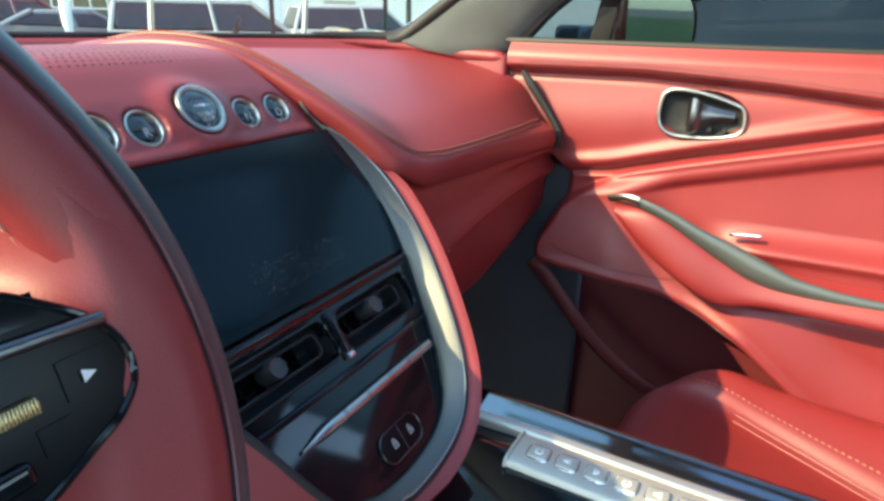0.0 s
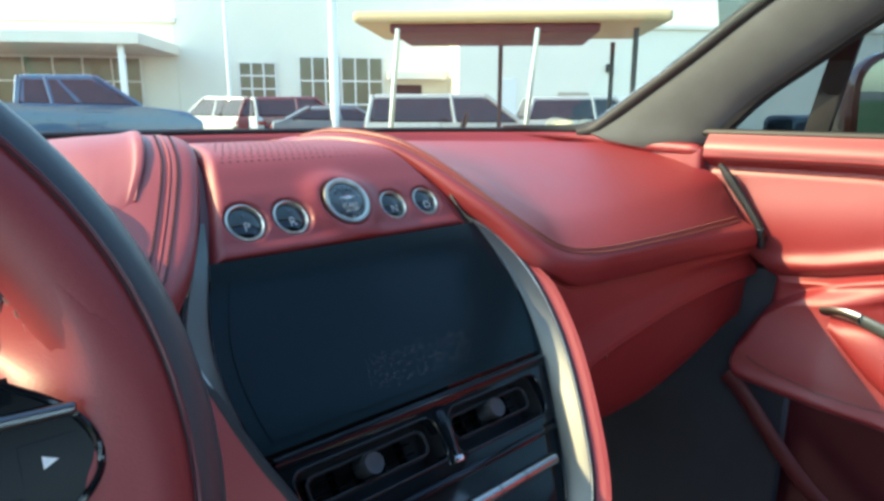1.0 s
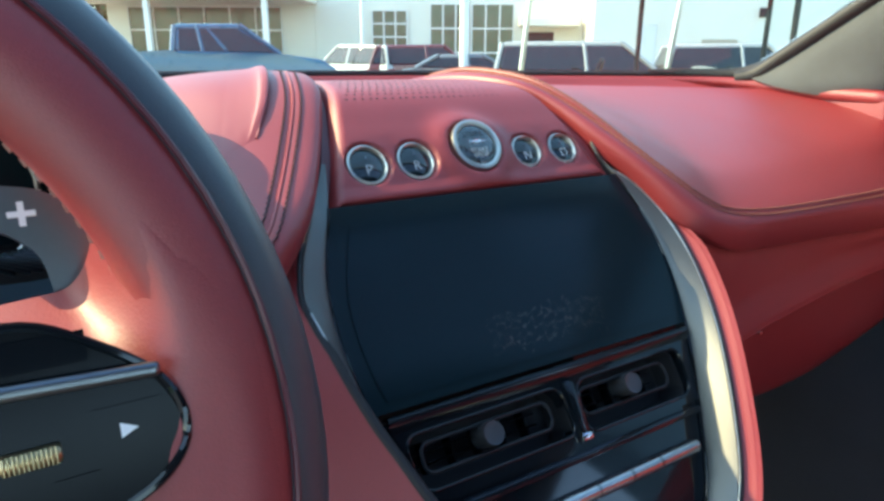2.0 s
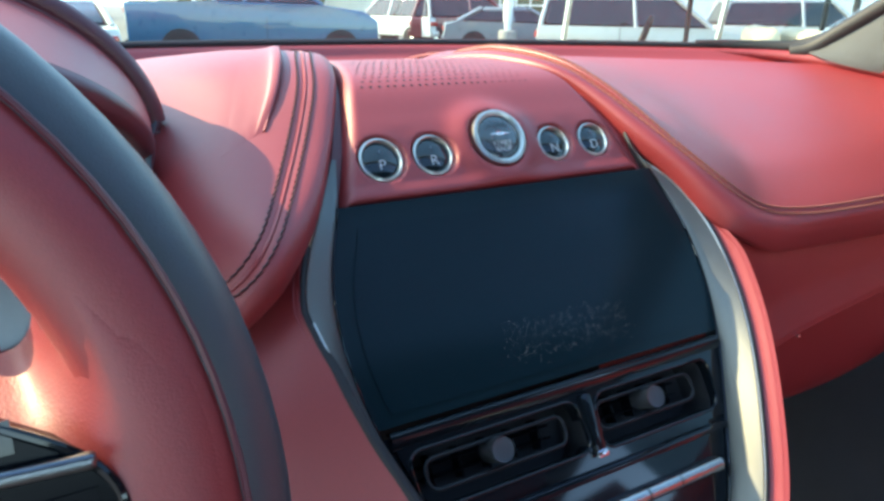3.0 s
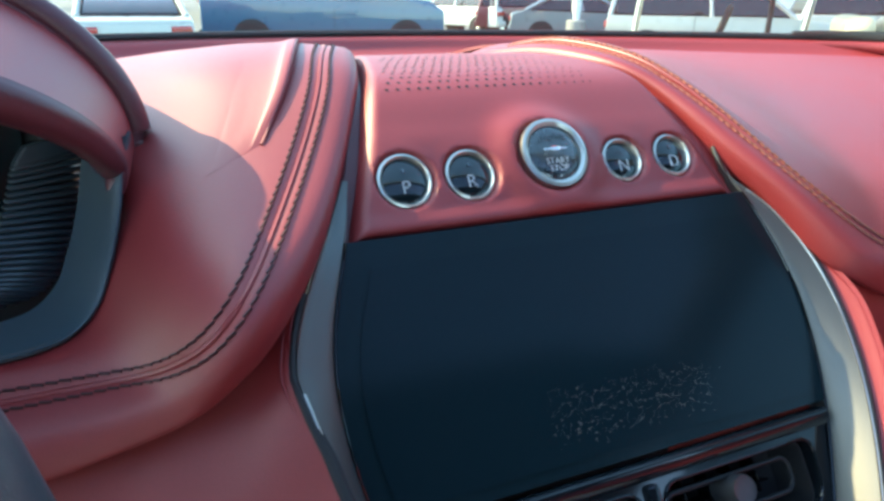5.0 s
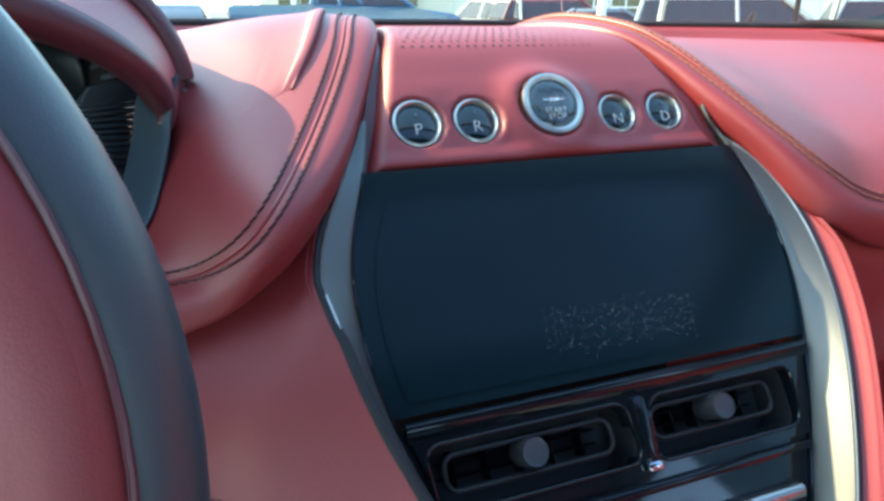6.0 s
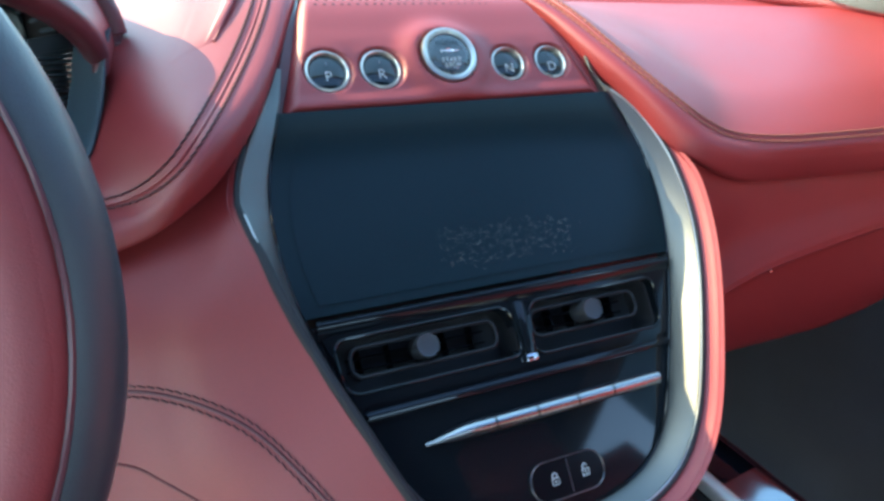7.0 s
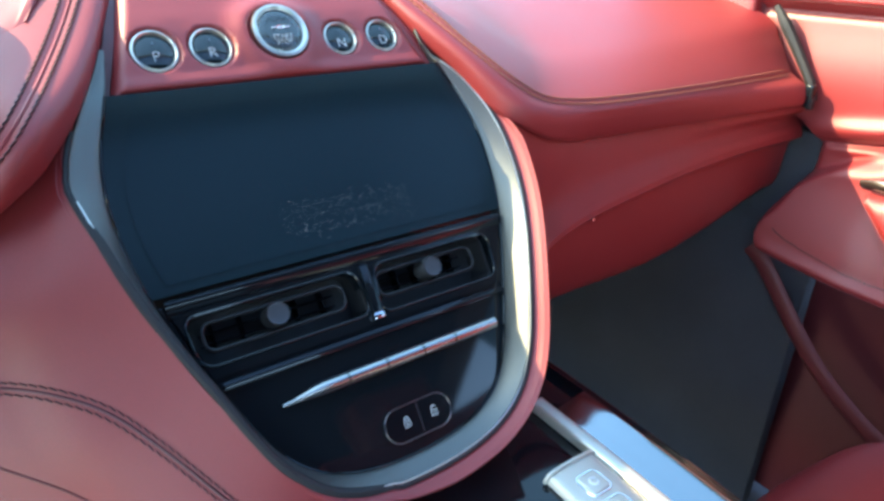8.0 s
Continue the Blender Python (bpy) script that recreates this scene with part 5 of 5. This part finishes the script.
        vs = [[bm.verts.new(m @ Vector((x * (1 - .12 * k), y0 + (y1 - y0) * k + sg * o, z0 + (z1 - z0) * k + .012 - .5 * abs(o)))) for x, k in ((-W * .41, .14), (W * .41, .14), (W * .41, .88), (-W * .41, .88))] for o in (.014, -.02)]
        bm.faces.new(vs[0]); bm.faces.new(vs[1][::-1])
        for k in range(4):
            bm.faces.new((vs[0][k], vs[0][(k + 1) % 4], vs[1][(k + 1) % 4], vs[1][k]))
        part(nm, bm, CAR_GLASS, root)
    wr = .40 if kind == "truck" else .35
    for y in (r + 1.15 if kind == "truck" else r + .95, f - .95):
        for sg in (-1, 1):
            c = m @ Vector((sg * (W / 2 - .10), y, wr))
            ax = (m.to_3x3() @ Vector((sg, 0, 0)))
            t = part("wheel", lathe([(wr * .6, -.1), (wr, -.10), (wr * 1.0, .08), (wr * .93, .11), (wr * .66, .11), (wr * .6, .08)], c, ax, 28, 1, (0, 0, 1)), TYRE, root)
            part("rim", lathe([(wr * .64, .0), (wr * .64, .095), (wr * .5, .07), (wr * .2, .085), (.01, .09)], c, ax, 20, 1, (0, 0, 1)), CHROME, t)
            # Flush black disc behind the tyre, in place of the dark inside of the well.
            part("wheel_well_shade", lathe([(wr * 1.15, -.2), (wr * 1.15, .104), (wr * .3, .104), (wr * .3, -.2)], c, ax, 28, 1, (0, 0, 1)), RUBBER, root)
    for sg in (-1, 1):
        part("tail_lamp", box((0, 0, 0), (.34, .08, .15), .035, 3, m @ Matrix.Translation((sg * (W / 2 - .2), r + .015, body[1][1] - .17))), LAMP_RED, root)
        part("head_lamp", box((0, 0, 0), (.34, .08, .12), .02, 2, m @ Matrix.Translation((sg * (W / 2 - .22), f - .03, body[-3][1] - .1 if kind != "truck" else .92))), LAMP_CLEAR, root)
    if kind == "truck":
        part("bed_floor", box((0, 0, 0), (W - .2, 1.9, .05), .01, 1, m @ Matrix.Translation((0, r + 1.05, 1.425))), MATT, root)
    part("rear_bumper", box((0, 0, 0), (W - .1, .12, .2), .04, 2, m @ Matrix.Translation((0, r + .0, .52))), MATT if kind == "truck" else pt, root)
    part("door_gap", box((0, 0, 0), (W + .012, .012, .62), 0, 1, m @ Matrix.Translation((0, mid, .80))), MATT, root)
    return root


def spot(x, y, heading):
    return Matrix.Translation((x, y, ROAD)) @ pose(0, 0, 0, 0, 0, heading)


car("pickup_truck", spot(3.85, 17.0, -102), (.02, .095, .18), "truck", "blue pickup truck parked on the car park asphalt")
car("white_sedan", spot(-.62, 14.3, 3), (.44, .44, .41), "sedan", "white saloon car seen from its tail on the asphalt")
car("white_wagon", spot(12.0, 12.0, -128), (.34, .34, .33), "van", "white people carrier with dark windows parked on asphalt")
car("dark_red_suv", spot(12.9, 21.2, -120), (.12, .02, .025), "suv", "dark red estate car parked before the showroom")
car("grey_hatchback", spot(12.2, 17.5, -120), (.16, .18, .20), "sedan", "grey saloon car parked before the showroom")
car("white_hatchback", spot(10.9, 23.6, 20), (.48, .48, .46), "suv", "white estate car parked before the showroom")
car("silver_suv", spot(17.3, 11.4, -128), (.36, .36, .36), "suv", "silver estate car parked on the asphalt")
car("black_suv", spot(2.75, -.65, 2), (.022, .025, .03), "suv", "black estate car parked beside the passenger door")
car("silver_sedan", spot(-4.4, 14.0, 10), (.45, .47, .5), "sedan", "silver saloon car parked on the asphalt")

# showroom: e to its right, d away from the car
E_ = Vector((.81, -.586, 0))
D_ = Vector((.586, .81, 0))


def B(s, d, z):
    return Vector((-.29, -.45, ROAD)) + s * E_ + d * D_ + Vector((0, 0, z))


BM = Matrix(((E_.x, D_.x, 0, 0), (E_.y, D_.y, 0, 0), (0, 0, 1, 0), (0, 0, 0, 1)))


def slab_at(s0, s1, d0, d1, z0, z1, r=.03):
    return box(B((s0 + s1) / 2, (d0 + d1) / 2, (z0 + z1) / 2), (s1 - s0, d1 - d0, z1 - z0), r, 1, BM)


showroom = thing("showroom_building", (0, 0, 0), "white car showroom with a glazed entrance and canopy", "building")
part("wall", slab_at(-25.5, -11.4, 44.5, 58, 0, 6.5), CONCRETE, showroom)
part("wall", slab_at(-11.4, 52, 44.5, 60, 0, 9.6), CONCRETE, showroom)
part("wing", slab_at(6, 52, 40, 44.5, 0, 6.2), CONCRETE, showroom)
part("parapet", slab_at(-25.7, -11.3, 44.3, 58.2, 6.5, 6.85), CANOPY, showroom)
part("parapet", slab_at(5.9, 52.2, 39.8, 44.3, 6.2, 6.5), CANOPY, showroom)
part("canopy", slab_at(-27, -11.2, 36.5, 44.5, 4.55, 5.15), CANOPY, showroom, "cream canopy over the entrance")
for sx in (-26.2, -19, -12.3):
    part("canopy_post", slab_at(sx - .15, sx + .15, 37, 37.3, 0, 4.55), STEEL_WHITE, showroom)


def glazing(s0, s1, z0, z1, d, ns, nz, lab):
    w = part("window", slab_at(s0, s1, d - .03, d + .02, z0, z1, .01), BLDG_GLASS, showroom, lab)
    for k in range(ns + 1):
        s_ = s0 + (s1 - s0) * k / ns
        part("mullion", slab_at(s_ - .05, s_ + .05, d - .10, d - .03, z0, z1, .01), FRAME, w)
    for k in range(nz + 1):
        z_ = z0 + (z1 - z0) * k / nz
        part("transom", slab_at(s0, s1, d - .09, d - .035, z_ - .05, z_ + .05, .01), FRAME, w)


glazing(-24, -13.6, 0, 4.4, 44.45, 6, 3, "tall showroom glazing")
glazing(-7.6, -5.3, 0.1, 4.2, 44.45, 3, 5, "glazed roller door")
glazing(-7.4 + 3.6, -1.3, 0.1, 4.6, 44.45, 3, 3, "glazed side door")
glazing(-1.1, 1.6, 0.1, 4.6, 44.45, 3, 3, "tall side window")
part("door_hood", slab_at(1.9, 5.6, 42.6, 44.5, 3.2, 3.7), CANOPY, showroom)
part("loading_door", slab_at(2.3, 4.2, 44.4, 44.46, 0, 2.9), MATT, showroom)
part("service_door", slab_at(8.5, 9.6, 39.93, 39.99, 0, 3.2), FRAME, showroom)
part("wall_lamp", slab_at(15.2, 15.6, 39.8, 40, 3.6, 4.1), MATT, showroom)
part("side_door", slab_at(12.2, 14.2, 39.93, 39.99, 0, 2.4), mat("beige_door", (.4, .36, .28), .6), showroom)

pole = thing("light_pole", (0, 0, 0), "white steel light pole on a concrete base", "street lamp")
part("base", lathe([(.32, 0), (.30, .75), (.24, .8)], (11.4, 17.0, ROAD), (0, 0, 1), 24), mat("pole_base_concrete", (.35, .33, .30), .85, grain=30, bump=.3), pole)
part("post", lathe([(.14, .75), (.11, 8.0)], (11.4, 17.0, ROAD), (0, 0, 1), 20), STEEL_WHITE, pole)
part("lamp_head", box((11.4, 17.0, 8.0 + ROAD), (.9, .35, .12), .04, 2), STEEL_WHITE, pole)
mast = thing("flag_pole", (0, 0, 0), "thin grey pole before the showroom", "pole")
part("post", lathe([(.07, 0), (.05, 12)], tuple(B(-5.6, 30, 0)), (0, 0, 1), 12), STEEL_WHITE, mast)

# golf cart
cart = thing("golf_cart", (0, 0, 0), "golf cart with a tan roof and cream seats", "golf cart")
CM = Matrix.Translation((3.05, 2.50, ROAD)) @ pose(0, 0, 0, 0, 0, -48.5 + 0)


def cm(x, y, z):
    return CM @ Vector((x, y, z))


bm = box((0, 0, 0), (2.0, 1.12, .07), .03, 3, CM @ Matrix.Translation((0, .35, 1.865 - ROAD)))
part("roof", bm, TAN, cart, "tan moulded roof")
part("roof_liner", box((0, 0, 0), (1.35, .95, .06), .02, 2, CM @ Matrix.Translation((-.10, .35, 1.805 - ROAD))), mat("maroon_vinyl", (.10, .025, .03), .6), cart)
for (x0, y0, x1, y1, mt) in ((-.72, -.12, -.84, -.12, ALU), (.18, -.12, .05, -.12, ALU), (.80, -.1, .80, -.1, MATT), (-.06, .82, -.06, .82, MATT), (.80, .82, .80, .82, MATT)):
    part("post", tube([cm(x1, y1, .55), cm((x0 + x1) / 2, (y0 + y1) / 2, 1.2), cm(x0, y0, 1.80 - ROAD)], .018, 8), mt, cart)
part("seat_back", box((0, 0, 0), (.16, .95, .42), .075, 5, CM @ Matrix.Translation((.38, .35, 1.02 - ROAD))), CREAM, cart)
part("seat", box((0, 0, 0), (.48, .95, .26), .05, 3, CM @ Matrix.Translation((.10, .35, .84))), CREAM, cart)
part("rear_seat_back", box((0, 0, 0), (.16, .95, .40), .075, 5, CM @ Matrix.Translation((.62, .35, 1.02 - ROAD))), CREAM, cart)
part("body", box((0, 0, 0), (2.2, 1.1, .35), .10, 3, CM @ Matrix.Translation((0, .35, .48))), CREAM, cart)
part("cowl", box((0, 0, 0), (.40, 1.05, .60), .12, 3, CM @ Matrix.Translation((-.85, .35, .72))), CREAM, cart)
wheel_c = cm(-.32, .1, 1.12 - ROAD)
part("steering_wheel", tube([wheel_c + CM.to_3x3() @ Vector((.09 * math.sin(w) * .5, .17 * math.cos(w), .15 * math.sin(w))) for w in np.linspace(0, 6.283, 30, endpoint=False)], .014, 8, True), MATT, cart)
for x in (-.78, .72):
    for y in (-.1, .8):
        part("wheel", lathe([(.12, -.1), (.22, -.09), (.22, .09), (.12, .1)], cm(x, y, .22), CM.to_3x3() @ Vector((0, 1, 0)), 24), TYRE, cart)


def tree(x, y, h, leaf, seed, lab):
    rng = random.Random(seed)
    t = thing("tree", (0, 0, 0), lab, "tree", "trees behind the car park")
    part("trunk", tube([(x, y, ROAD), (x + .1, y, h * .3), (x - .1, y + .1, h * .6), (x, y, h * .85)], [.22, .17, .10, .03], 8), TRUNK, t)
    for k in range(5):
        a = k * 1.3 + rng.random()
        part("limb", tube([(x, y, h * (.35 + .08 * k)), (x + math.cos(a) * h * .15, y + math.sin(a) * h * .15, h * (.5 + .08 * k)), (x + math.cos(a) * h * .26, y + math.sin(a) * h * .26, h * (.6 + .07 * k))], [.07, .05, .02], 6), TRUNK, t)
    V, F = [], []
    for k in range(900):
        u, v, w = rng.gauss(0, 1), rng.gauss(0, 1), rng.gauss(0, 1)
        q = math.sqrt(u * u + v * v + w * w) or 1
        rr = rng.random() ** .4
        p = Vector((x + u / q * rr * h * .30, y + v / q * rr * h * .30, h * .64 + w / q * rr * h * .33))
        a = Vector((rng.uniform(-1, 1), rng.uniform(-1, 1), rng.uniform(-1, 1))).normalized() * rng.uniform(.18, .38)
        b = a.orthogonal() * rng.uniform(.5, .9)
        i = len(V)
        V += [p - a, p - b, p + a, p + b]
        F.append((i, i + 1, i + 2, i + 3))
    me = bpy.data.meshes.new("crown")
    me.from_pydata([tuple(q) for q in V], [], F)
    me.materials.append(leaf)
    c = new("crown", me)
    c.parent = t


for k, (x, y, h) in enumerate(((2, 74, 9), (7, 78, 8), (-6, 76, 10), (-14, 72, 9), (10, 82, 7), (-22, 70, 10), (46, -14, 9), (40, -26, 8), (52, -2, 9))):
    tree(x, y, h, LEAF if k % 2 == 0 else LEAF_GREEN, k, "autumn tree with thinning yellow leaves" if k % 2 == 0 else "green leafy tree behind the car park")
